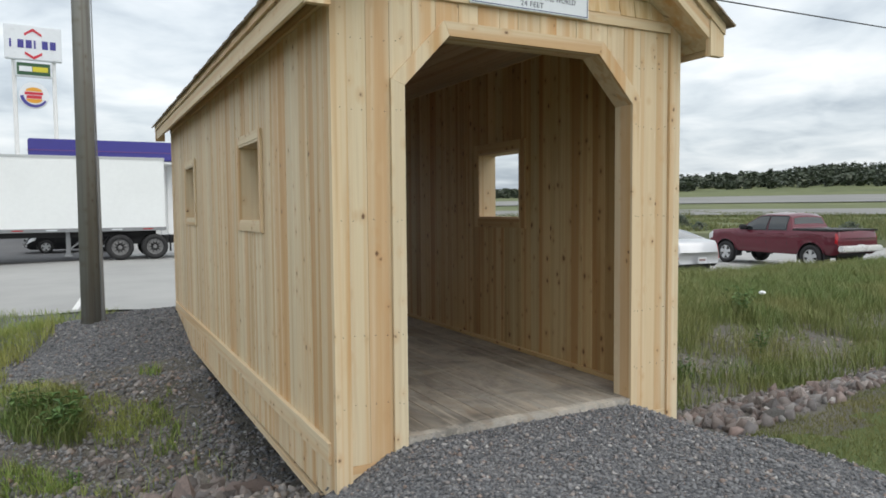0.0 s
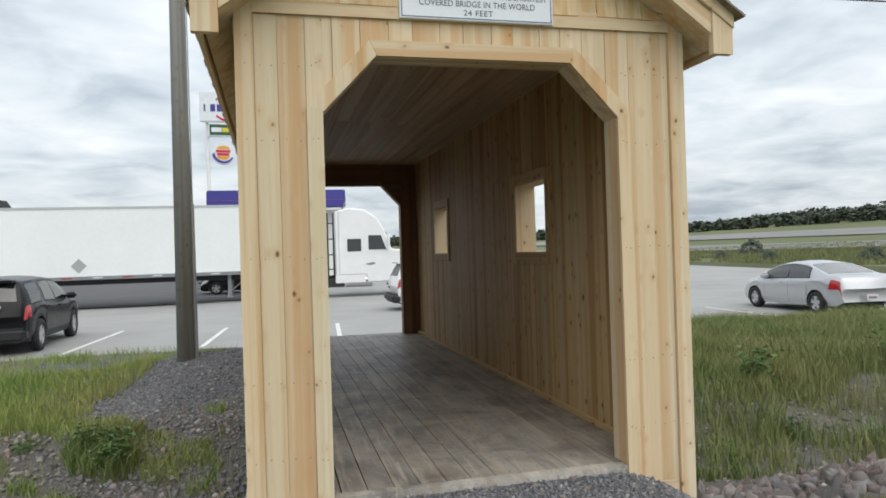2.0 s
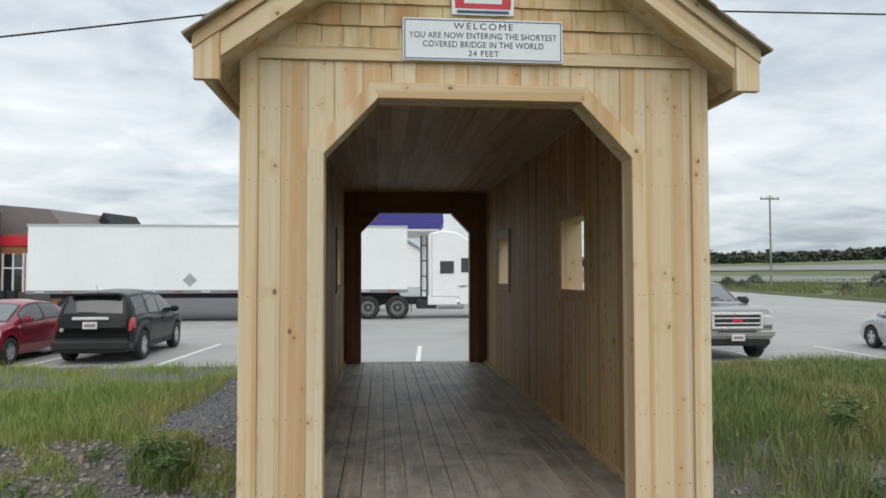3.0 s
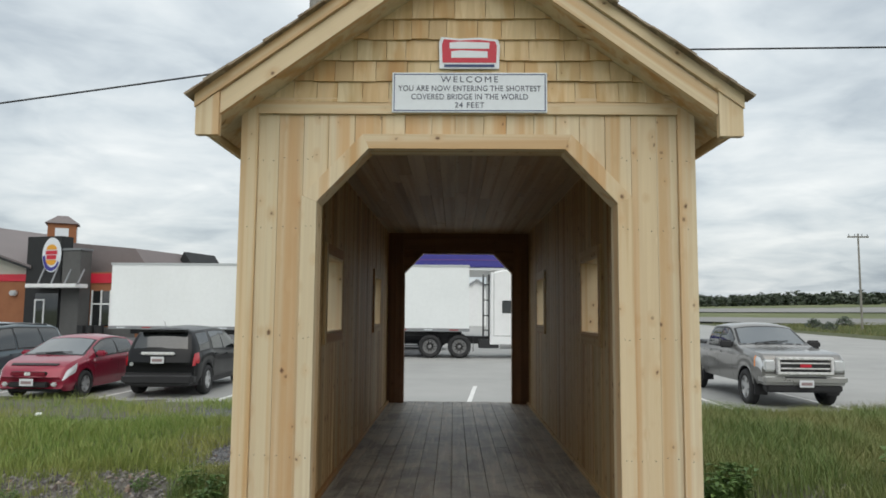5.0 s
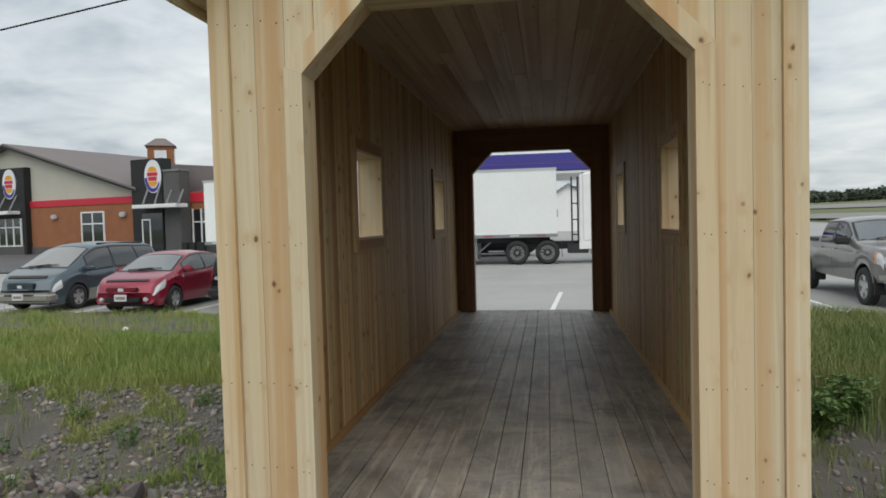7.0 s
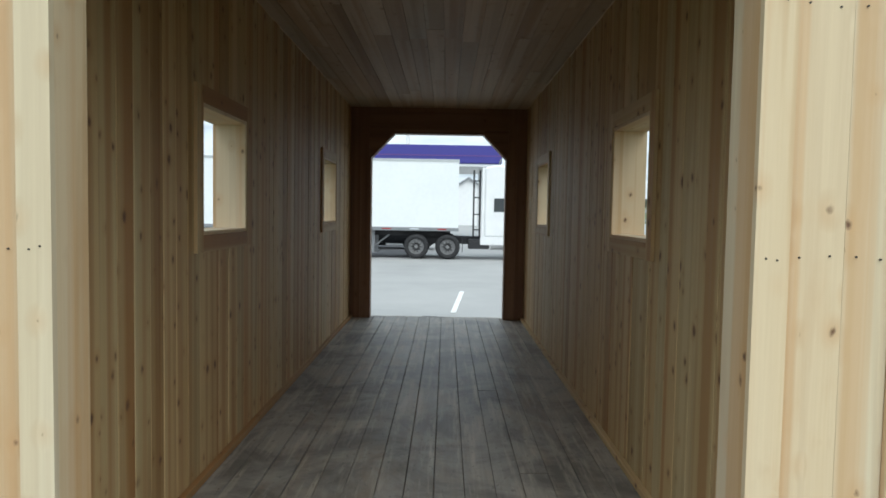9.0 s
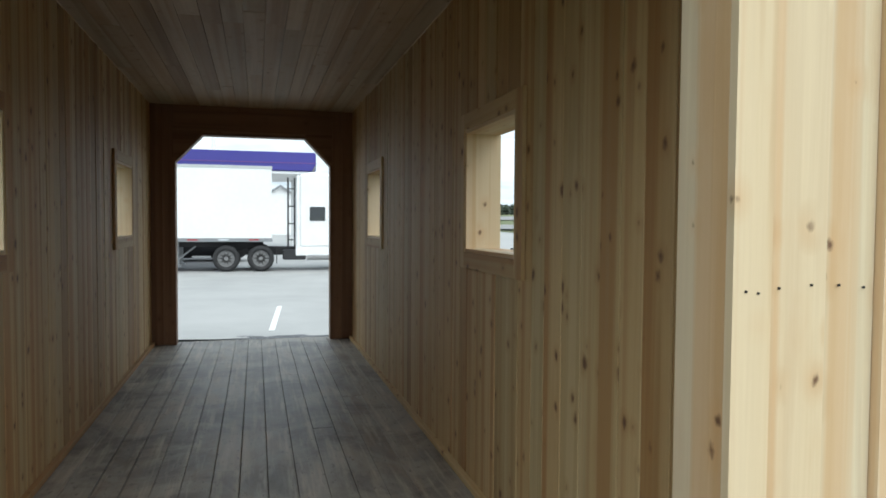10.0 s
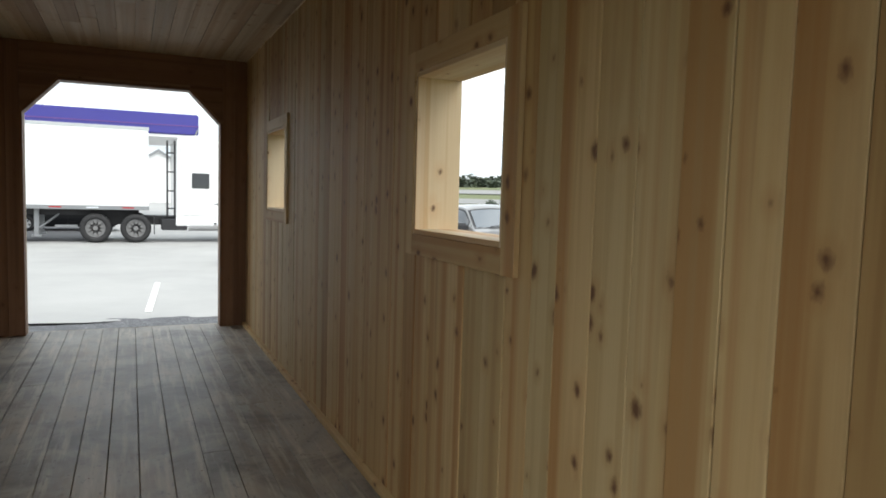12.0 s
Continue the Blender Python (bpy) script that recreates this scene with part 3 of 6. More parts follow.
def side_wall(s):
    bm = bmesh.new()
    x0, x1 = sorted((s * (IN + 0.025), s * (OUT - 0.025)))
    y = 0.025
    for a, b in WIN:
        add_box(bm, x0, x1, y, a, -0.3, 2.62)
        add_box(bm, x0, x1, a, b, -0.3, WZ0)
        add_box(bm, x0, x1, a, b, WZ1, 2.62)
        y = b
    add_box(bm, x0, x1, y, LEN - 0.025, -0.3, 2.62)
    # core coloured near black so the gaps between boards look shaded
    core = part("side_wall", bm, GAP_SHADE, bridge)
    for inside in (True, False):
        # inner boards take the pine whose colour already holds the indoor shade
        mat = PINE_SHADED if inside else PINE
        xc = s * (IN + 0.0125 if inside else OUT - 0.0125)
        ya, yb = (0.15, LEN - 0.15) if inside else (0.121, LEN - 0.121)
        z0, z1 = (0.0, 2.685) if inside else (-0.10, 2.60)
        for p, q in strips(ya, yb, *((0.125, 0.16) if inside else (0.14, 0.2)), marks=[m for w in WIN for m in w]):
            mid = (p + q) / 2
            hole = any(a < mid < b for a, b in WIN)
            for lo, hi in (((z0, WZ0), (WZ1, z1)) if hole else ((z0, z1),)):
                dx, gap = random.uniform(-0.0025, 0.0025), random.choice((0.0015, 0.0025, 0.0045))
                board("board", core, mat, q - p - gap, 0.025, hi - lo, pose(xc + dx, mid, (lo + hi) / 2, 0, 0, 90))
    # window linings, sills and casings
    for a, b in WIN:
        wm, hm, mid = b - a, WZ1 - WZ0, (a + b) / 2
        zc = (WZ0 + WZ1) / 2
        xm, dp = s * (IN + OUT) / 2, OUT - IN + 0.03
        for yy in (a + 0.01, b - 0.01):
            board("lining", core, PINE, dp, 0.02, hm, pose(xm, yy, zc))
        for zz in (WZ0 + 0.01, WZ1 - 0.01):
            board("lining", core, PINE, dp, 0.02, wm - 0.042, pose(xm, mid, zz, 90, 0, 0))
        for xo, cw, mat in ((s * (OUT + 0.010), 0.07, PINE), (s * (IN - 0.010), 0.085, PINE_SHADED)):
            for yy in (a - cw / 2, b + cw / 2):
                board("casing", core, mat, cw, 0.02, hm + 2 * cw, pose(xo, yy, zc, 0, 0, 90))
            for zz in (WZ0 - cw / 2, WZ1 + cw / 2):
                board("casing", core, mat, cw, 0.02, wm - 0.004, pose(xo, mid, zz, 90, 0, 0) @ pose(0, 0, 0, 0, 0, 90))
    # water table and skirt boards along the foot
    board("trim", core, PINE, 0.125, 0.03, LEN - 0.16, pose(s * (OUT + 0.016), LEN / 2, -0.055, 90, 0, 0) @ pose(0, 0, 0, 0, 0, 90))
    for p, q in strips(0.08, LEN - 0.08, 0.26, 0.4):
        drop = -0.34 - 0.09 * (p / LEN)
        board("skirt", core, PINE, q - p - 0.003, 0.022, -0.12 - drop, pose(s * (OUT + 0.004), (p + q) / 2, (drop - 0.12) / 2, 0, 0, 90))
    board("trim", core, PINE, 0.035, 0.05, LEN - 0.16, pose(s * (OUT + 0.0), LEN / 2, -0.41, 90, 0, 0))
    for yy in (0.0725, LEN - 0.0725):
        board("corner_board", core, PINE, 0.093, 0.026, 2.86, pose(s * (OUT + 0.001), yy, 1.08, 0, 0, 90))
    board("base_strip", core, PINE_SHADED, 0.035, 0.035, LEN - 0.32, pose(s * (IN - 0.0185), LEN / 2, 0.0185, 90, 0, 0))
    return core


side_wall(-1)
side_wall(1)


def arch_edge(x):
    """Lower end of the short boards over the opening."""
    x = abs(x)
    return AT + 0.085 if x <= 0.598 else AT + 0.085 - (x - 0.598) * 1.054


def nail_mesh():
    bm = tube_bm((0, -0.002, 0), (0, 0.002, 0), 0.0027, None, 7)
    me = bpy.data.meshes.new("nail_head")
    bm.to_mesh(me)
    bm.free()
    me.materials.append(IRON)
    return me


NAIL = nail_mesh()


def end_wall(front):
    def yy(v):
        return v if front else LEN - v
    gable = lambda x: roof_top(x) - THICK * 0.6
    ja = 0.024
    poly = [(-OUT + 0.05, -0.3), (-AX - ja, -0.3), (-AX - ja, AK + 0.01), (-BX - 0.01, AT + ja), (BX + 0.01, AT + ja), (AX + ja, AK + 0.01), (AX + ja, -0.3), (OUT - 0.05, -0.3), (OUT - 0.05, gable(OUT)), (0, gable(0)), (-OUT + 0.05, gable(OUT))]
    core = part("end_wall", prism_bm(poly, yy(0.025), yy(0.125)), PINE, bridge)
    mat = PINE
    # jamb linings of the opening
    # far end: inner face and jambs in the darker brown wood
    inner = HEADER if not front else PINE_SHADED
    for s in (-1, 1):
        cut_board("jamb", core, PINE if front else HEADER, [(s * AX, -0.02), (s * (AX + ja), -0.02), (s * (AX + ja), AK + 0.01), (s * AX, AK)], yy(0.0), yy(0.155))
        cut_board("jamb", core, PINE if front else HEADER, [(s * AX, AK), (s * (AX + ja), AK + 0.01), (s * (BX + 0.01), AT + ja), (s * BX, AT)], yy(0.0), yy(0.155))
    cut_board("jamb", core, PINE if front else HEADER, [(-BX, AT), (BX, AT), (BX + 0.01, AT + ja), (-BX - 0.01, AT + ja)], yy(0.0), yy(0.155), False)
    # outside boards beside and over the opening
    for s in (-1, 1):
        for a, b in ((0.943, 1.085), (1.087, 1.203)):
            cut_board("board", core, mat, [(s * a, -0.12), (s * b, -0.12), (s * b, 2.56), (s * a, 2.56)], yy(random.uniform(-0.002, 0.002)), yy(0.025))
        cut_board("corner_board", core, mat, [(s * 1.205, -0.36), (s * (OUT + 0.017), -0.36), (s * (OUT + 0.017), 2.6), (s * 1.205, 2.6)], yy(-0.022), yy(0.024))
        cut_board("foot_board", core, mat, [(s * 0.86, -0.33), (s * 1.2, -0.33), (s * 1.2, -0.122), (s * 0.86, -0.122)], yy(-0.004), yy(0.024), False)
        cut_board("trim", core, mat, [(s * AX, -0.1), (s * (AX + 0.085), -0.1), (s * (AX + 0.085), AK + 0.033), (s * AX, AK)], yy(-0.022), yy(-0.0005))
        cut_board("trim", core, mat, [(s * AX, AK + 0.001), (s * (AX + 0.085), AK + 0.034), (s * 0.598, AT + 0.085), (s * BX, AT + 0.001)], yy(-0.021), yy(-0.0005))
    cut_board("trim", core, mat, [(-BX + 0.001, AT), (BX - 0.001, AT), (0.597, AT + 0.085), (-0.597, AT + 0.085)], yy(-0.022), yy(-0.0005), False)
    for a, b in strips(-0.942, 0.942, 0.125, 0.165):
        a, b = a + 0.0015, b - 0.0015
        pts = [(a, arch_edge(a)), *[(m, arch_edge(m)) for m in (-0.598, 0.598) if a < m < b], (b, arch_edge(b)), (b, 2.56), (a, 2.56)]
        cut_board("board", core, mat, pts, yy(random.uniform(-0.003, 0.002)), yy(0.025))
    cut_board("frieze", core, mat, [(-OUT, 2.561), (OUT, 2.561), (OUT - 0.03, 2.655), (-OUT + 0.03, 2.655)], yy(-0.02), yy(0.024), False)
    # shingled gable
    z, row = 2.63, 0
    while z < 3.5:
        h = 0.125
        lim = (RIDGE - 0.1 - z - 0.02) / SLOPE
        for a, b in strips(-lim, lim, 0.09, 0.2):
            t = random.uniform(0.019, 0.027)
            bm = bmesh.new()
            dz = random.uniform(-0.004, 0.003)
            top = min(z + h + 0.03, roof_top(max(abs(a), abs(b))) - 0.06)
            if top < z + 0.03:
                continue
            cx, cz = (a + b) / 2, z + h / 2
            w = (b - a) / 2 - 0.0015
            add_prism(bm, [(yy(-t), z + dz - cz), (yy(0.02), z + dz - cz), (yy(0.02), top - cz), (yy(-0.004), top - cz)], -w, w, "x")
            ob = part("shingle", bm, PINE_SHINGLE, core)
            ob.matrix_basis = pose(cx, 0, cz)
        z += h
        row += 1
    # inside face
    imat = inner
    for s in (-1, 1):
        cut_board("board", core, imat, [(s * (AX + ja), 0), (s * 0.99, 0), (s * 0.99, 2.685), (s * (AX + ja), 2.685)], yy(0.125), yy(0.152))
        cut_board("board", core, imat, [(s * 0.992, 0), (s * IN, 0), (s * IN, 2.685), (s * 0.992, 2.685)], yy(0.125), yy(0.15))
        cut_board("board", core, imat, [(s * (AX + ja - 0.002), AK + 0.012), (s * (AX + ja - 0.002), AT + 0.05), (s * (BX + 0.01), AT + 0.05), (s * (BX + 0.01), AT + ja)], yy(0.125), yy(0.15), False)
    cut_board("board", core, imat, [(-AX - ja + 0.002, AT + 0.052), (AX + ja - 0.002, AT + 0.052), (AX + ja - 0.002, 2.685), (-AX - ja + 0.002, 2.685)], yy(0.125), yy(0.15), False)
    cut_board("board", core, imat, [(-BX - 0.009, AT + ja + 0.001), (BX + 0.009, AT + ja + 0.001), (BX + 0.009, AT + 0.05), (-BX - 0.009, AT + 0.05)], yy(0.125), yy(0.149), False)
    # nail heads in pairs
    for s in (-1, 1):
        for zz in (0.22, 0.62, 1.28, 1.9, 2.3):
            for x in (0.885, 0.912, 0.975, 1.05, 1.115, 1.175, 1.25):
                f = yy(-0.0225 if x < 0.93 or x > 1.21 else -0.003)
                nail = new("nail_head", NAIL)
                nail.parent = core
                nail.matrix_basis = pose(s * x, f, zz + random.uniform(-0.012, 0.012))
    return core


end_wall(True)
end_wall(False)

# deck
bm = bmesh.new()
add_box(bm, -OUT + 0.06, OUT - 0.06, 0.13, LEN - 0.13, -0.11, -0.045)
for x in (-1.1, -0.55, 0, 0.55, 1.1):
    add_box(bm, x - 0.05, x + 0.05, 0.03, LEN - 0.03, -0.42, -0.112)
deck = part("deck", bm, DECK, bridge, "weathered grey plank deck")
for a, b in strips(-IN, IN, 0.138, 0.15):
    gap = random.choice((0.002, 0.004, 0.007))
    cut = random.choice((1.9, 2.9, 3.6, 4.4, 5.3))
    for p, q in ((0.06, cut), (cut + 0.004, LEN - 0.02)):
        board("plank", deck, DECK, b - a - gap, 0.042, q - p, pose((a + b) / 2, (p + q) / 2, -0.021 + random.uniform(-0.002, 0.001), 90, 0, 0))
board("threshold", deck, THRESH, 2 * AX - 0.01, 0.05, 0.075, pose(0, 0.018, -0.024, 90, 0, 0))
board("threshold", deck, THRESH, 2 * AX - 0.01, 0.05, 0.06, pose(0, LEN + 0.01, -0.026, 90, 0, 0))

# ceiling of long boards
bm = bmesh.new()
for a, b in strips(-IN, IN, 0.125, 0.145):
    y = 0.15
    while y < LEN - 0.16:
        q = min(LEN - 0.15, y + random.uniform(1.6, 3.6))
        if LEN - 0.15 - q < 0.5:
            q = LEN - 0.15
        add_box(bm, a + 0.0015, b - 0.0015, y + 0.001, q - 0.001, 2.685 + random.uniform(0, 0.004), 2.71)
        y = q
me_rot = Matrix.Rotation(radians(-90), 4, "X")
bm.transform(me_rot)
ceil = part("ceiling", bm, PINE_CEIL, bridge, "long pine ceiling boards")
ceil.matrix_basis = me_rot.inverted()

# roof
roof = part("roof", prism_bm([(0, RIDGE - 0.02), (1.455, roof_top(1.455) - 0.02), (1.44, roof_top(1.44) - THICK), (0, RIDGE - THICK), (-1.44, roof_top(1.44) - THICK), (-1.455, roof_top(1.455) - 0.02)], -0.19, LEN + 0.19), PINE, bridge, "pine roof deck with boxed eaves")
for front in (True, False):
    def ry(v):
        return v if front else LEN - v
    for s in (-1, 1):
        for a, b, x1, ya, yb in ((0.0, 0.078, 1.495, -0.245, -0.19), (0.079, 0.205, 1.36, -0.222, -0.19)):
            pts = [(0.0, RIDGE - a - 0.004), (s * x1, roof_top(x1) - a - 0.004), (s * x1, roof_top(x1) - b), (0.0, RIDGE - b)]
            ang = math.atan(SLOPE)
            ob = part("rake_board", prism_bm(pts, ry(ya), ry(yb)), PINE, roof)
            rot = Matrix.Rotation(s * (math.pi / 2 + ang), 4, "Y")
            c = Vector((s * 0.78, 0, roof_top(0.78)))
            ob.data.transform(rot.inverted() @ Matrix.Translation(-c))
            ob.matrix_basis = Matrix.Translation(c) @ rot
        cut_board("rake_return", roof, PINE, [(s * 1.362, roof_top(1.36) - 0.081), (s * 1.49, roof_top(1.49) - 0.081), (s * 1.49, roof_top(1.49) - 0.232), (s * 1.362, roof_top(1.49) - 0.232)], ry(-0.235), ry(-0.19))
for s in (-1, 1):
    z = roof_top(1.47)
    board("fascia", roof, PINE, 0.075, 0.03, LEN + 0.38, pose(s * 1.485, LEN / 2, z - 0.055, 90, 0, 0) @ pose(0, 0, 0, 0, 0, 90))
    board("fascia", roof, PINE, 0.125, 0.026, LEN + 0.376, pose(s * 1.466, LEN / 2, z - 0.157, 90, 0, 0) @ pose(0, 0, 0, 0, 0, 90))
    # frieze under the eaves, also in the pine darkened for shade
    board("frieze", roof, PINE_SHADED, 0.07, 0.03, LEN - 0.1, pose(s * (OUT + 0.017), LEN / 2, roof_top(OUT) - THICK - 0.05, 90, 0, 0) @ pose(0, 0, 0, 0, 0, 90))


def roof_shingles():
    bm = bmesh.new()
    along = math.hypot(1, SLOPE)
    for s in (-1, 1):
        d = Vector((s, 0, -SLOPE)).normalized()
        n = Vector((s * SLOPE, 0, 1)).normalized()
        rows = 15
        for r in range(rows):
            t0 = 1.53 * along * (1 - r / rows)
            y = -0.285 + random.uniform(-0.02, 0.01)
            while y < LEN + 0.27:
                w = random.uniform(0.09, 0.19)
                y2 = min(y + w, LEN + 0.285)
                up = random.uniform(0.010, 0.017)
                lo = t0 + random.uniform(-0.012, 0.008)
                hi = max(0.0, t0 - 0.16)
                base = Vector((0, 0, RIDGE - 0.004))
                pts = [base + d * lo + n * up, base + d * lo - n * 0.001, base + d * hi - n * 0.001, base + d * hi + n * 0.006]
                vs = [bm.verts.new((p.x, yv, p.z)) for yv in (y + 0.002, y2 - 0.001) for p in pts]
                for q in ((0, 1, 2, 3), (4, 7, 6, 5), (0, 4, 5, 1), (1, 5, 6, 2), (2, 6, 7, 3), (3, 7, 4, 0)):
                    bm.faces.new([vs[i] for i in q])
                y = y2
    ob = part("shingles", bm, ROOF_SHINGLE, roof, "weathered wooden roof shingles with ragged edges")
    return tagged(ob, kind="stuff")


roof_shingles()
part("ridge_cap", prism_bm([(0, RIDGE + 0.035), (0.14, RIDGE + 0.035 - 0.1), (0.14, RIDGE - 0.09), (-0.14, RIDGE - 0.09), (-0.14, RIDGE + 0.035 - 0.1)], -0.27, LEN + 0.27), ROOF_SHINGLE, roof)


# ---- signs on the gable ----
def lettering(body, size, x, z, y, material, parent, spacing=1.0, width=None):
    cu = bpy.data.curves.new("text", "FONT")
    cu.body, cu.size, cu.align_x, cu.align_y, cu.space_character, cu.extrude = body, size, "CENTER", "CENTER", spacing, 0.0008
    tmp = bpy.data.objects.new("text", cu)
    me = bpy.data.meshes.new_from_object(tmp)
    bpy.data.objects.remove(tmp)
    xs = [v.co.x for v in me.vertices]
    f = width / (max(xs) - min(xs)) if width else 1.0
    me.transform(Matrix.Diagonal((f, 1, 1, 1)))
    me.materials.append(material)
    ob = new("lettering", me)
    ob.parent = parent
    ob.matrix_basis = pose(x, y, z, 90, 0, 0)
    return ob


sign = empty("welcome_sign", (0.014, -0.032, 2.6825), "white rectangular welcome sign with dark lettering on the gable", "sign")
part("panel", box_bm(-0.446, 0.446, -0.004, 0.012, -0.118, 0.118, 0.003, 1), SIGNWHITE, sign)
bm = bmesh.new()
for a, b, c, d in ((-0.436, 0.436, 0.104, 0.109), (-0.436, 0.436, -0.109, -0.104), (-0.436, -0.431, -0.104, 0.104), (0.431, 0.436, -0.104, 0.104)):
    add_box(bm, a, b, -0.0055, -0.004, c, d)
part("border", bm, NAVY, sign, "thin dark border line")
lettering("WELCOME", 0.05, 0, 0.075, -0.0056, GREYINK, sign, 1.3, 0.33)
lettering("YOU ARE NOW ENTERING THE SHORTEST", 0.047, 0, 0.022, -0.0056, GREYINK, sign, 1.05, 0.82)
lettering("COVERED BRIDGE IN THE WORLD", 0.047, 0, -0.027, -0.0056, GREYINK, sign, 1.05, 0.67)
lettering("24 FEET", 0.045, 0, -0.076, -0.0056, GREYINK, sign, 1.1, 0.17)

logo = empty("logo_sign", (0.012, -0.03, 2.915), "small red and white shaped advertising sign above the welcome sign", "sign")
shape = [(-0.172, -0.09), (-0.176, 0.06), (-0.165, 0.098), (-0.06, 0.088), (0.06, 0.094), (0.165, 0.082), (0.176, 0.05), (0.172, -0.09)]
part("panel", prism_bm(shape, -0.004, 0.01), SIGNWHITE, logo)
part("red_field", prism_bm([(x * 0.9, 0.012 + (z - 0.004) * 0.72 if z < 0 else z * 0.86) for x, z in shape], -0.006, -0.004), RED, logo, "red field with white bars")
bm = bmesh.new()
for z, w, h in ((0.045, 0.115, 0.018), (-0.008, 0.105, 0.019)):
    add_prism(bm, [(-w, z - h), (w, z - h), (w, z + h), (-w * 0.5, z + h + 0.006), (-w, z + h)], -0.0075, -0.006)
part("white_bar", bm, SIGNWHITE, logo)
part("blue_bar", box_bm(-0.145, 0.145, -0.0065, -0.004, -0.082, -0.066), NAVY, logo)


# ---- poles, wires and roadside signs ----
def utility_pole():
    z = float(height(-2.43, 7.25))
    p = empty("utility_pole", (-2.43, 7.25, z), "tall grey-brown wooden utility pole standing in the gravel", "utility pole")
    bm = tube_bm((0, 0, -0.6), (0.02, 0.05, 10.4), 0.135, 0.095, 20)
    part("shaft", bm, POLEWOOD, p, smooth=True)
    part("guy_guard", tube_bm((0.15, -0.03, -0.2), (0.14, 0.0, 2.3), 0.03, 0.03, 10), STEEL, p, "grey metal guard on the guy wire")
    part("guy_wire", tube_bm((0.14, 0.0, 2.28), (0.05, 0.05, 9.0), 0.006, 0.006, 6), STEEL, p)
    part("ground_wire", tube_bm((0.155, 0.0, 0.0), (0.125, 0.05, 9.5), 0.008, 0.008, 6), STEEL, p)
    return p


utility_pole()


def sagging_wire(a, b, sag, r, label):
    a, b = Vector(a), Vector(b)
    bm = bmesh.new()
    k = 24
    last = None
    for i in range(k + 1):
        t = i / k
        c = a.lerp(b, t) - Vector((0, 0, 4 * sag * t * (1 - t)))
        ring = [bm.verts.new(c + Vector((0, math.cos(w) * r, math.sin(w) * r))) for w in (0, 1.57, 3.14, 4.71)]
        if last:
            for j in range(4):
                bm.faces.new((last[j], last[(j + 1) % 4], ring[(j + 1) % 4], ring[j]))
        last = ring
    return tagged(part("overhead_wire", bm, BLACK), label, "power line")


sagging_wire((-2.35, 7.3, 5.62), (-24, 7.6, 2.75), 0.05, 0.016, "thin dark overhead cable running off the pole")
sagging_wire((-2.35, 7.3, 5.72), (34, 7.3, 6.3), 0.04, 0.016, "thin dark overhead cable passing over the bridge roof")


def far_pole():
    x, y = 48.6, 80.0
    p = empty("utility_pole", (x, y, float(height(x, y))), "distant wooden utility pole with a crossarm in the field", "utility pole")
    part("shaft", tube_bm((0, 0, -0.5), (0, 0, 11.6), 0.13, 0.09, 10), POLEWOOD, p)
    part("crossarm", box_bm(-1.25, 1.25, -0.07, 0.07, 11.1, 11.28), POLEWOOD, p)
    for dx in (-1.1, -0.4, 0.45, 1.1):
        part("insulator", tube_bm((dx, 0, 11.28), (dx, 0, 11.55), 0.06, 0.04, 8), STEEL, p)


far_pole()


def disc_bm(r, y0, y1, sides=32, cx=0.0, cz=0.0, ex=1.0):
    bm = bmesh.new()
    add_prism(bm, [(cx + ex * r * math.cos(2 * math.pi * i / sides), cz + r * math.sin(2 * math.pi * i / sides)) for i in range(sides)], y0, y1)
    return bm


BUN = plain("sign_orange", (0.75, 0.36, 0.03), 0.4)
DARKGREEN = plain("sign_green", (0.02, 0.085, 0.035), 0.4)
LIME = plain("sign_lime", (0.62, 0.55, 0.03), 0.4)


def round_logo(parent, r, ex=1.0):
    """The round restaurant mark as plain shapes: a bun, a red band and a blue crescent."""
    d = part("disc", disc_bm(r, -0.06, 0.0, 32, ex=ex), SIGNWHITE, parent, "round white disc")
    n = 24
    arc = [(ex * r * 0.93 * math.cos(t), r * 0.93 * math.sin(t)) for t in np.linspace(math.radians(185), math.radians(330), n)]
    arc += [(ex * r * 0.76 * math.cos(t) + r * 0.05, r * 0.76 * math.sin(t) + r * 0.04) for t in np.linspace(math.radians(330), math.radians(185), n)]
    part("blue_crescent", prism_bm(arc, -0.09, -0.06), BLUE, d)
    for s in (1, -1):
        cap = [(ex * r * 0.55 * math.cos(t), s * (r * 0.3 + r * 0.3 * math.sin(t))) for t in np.linspace(0, math.pi, 14)]
        part("bun", prism_bm(cap, -0.09, -0.06), BUN, d)
    bm = bmesh.new()
    add_box(bm, -ex * r * 0.62, ex * r * 0.6, -0.09, -0.06, r * 0.03, r * 0.24)
    add_box(bm, -ex * r * 0.5, ex * r * 0.5, -0.09, -0.06, -r * 0.26, -r * 0.02)
    part("red_band", bm, RED, d)


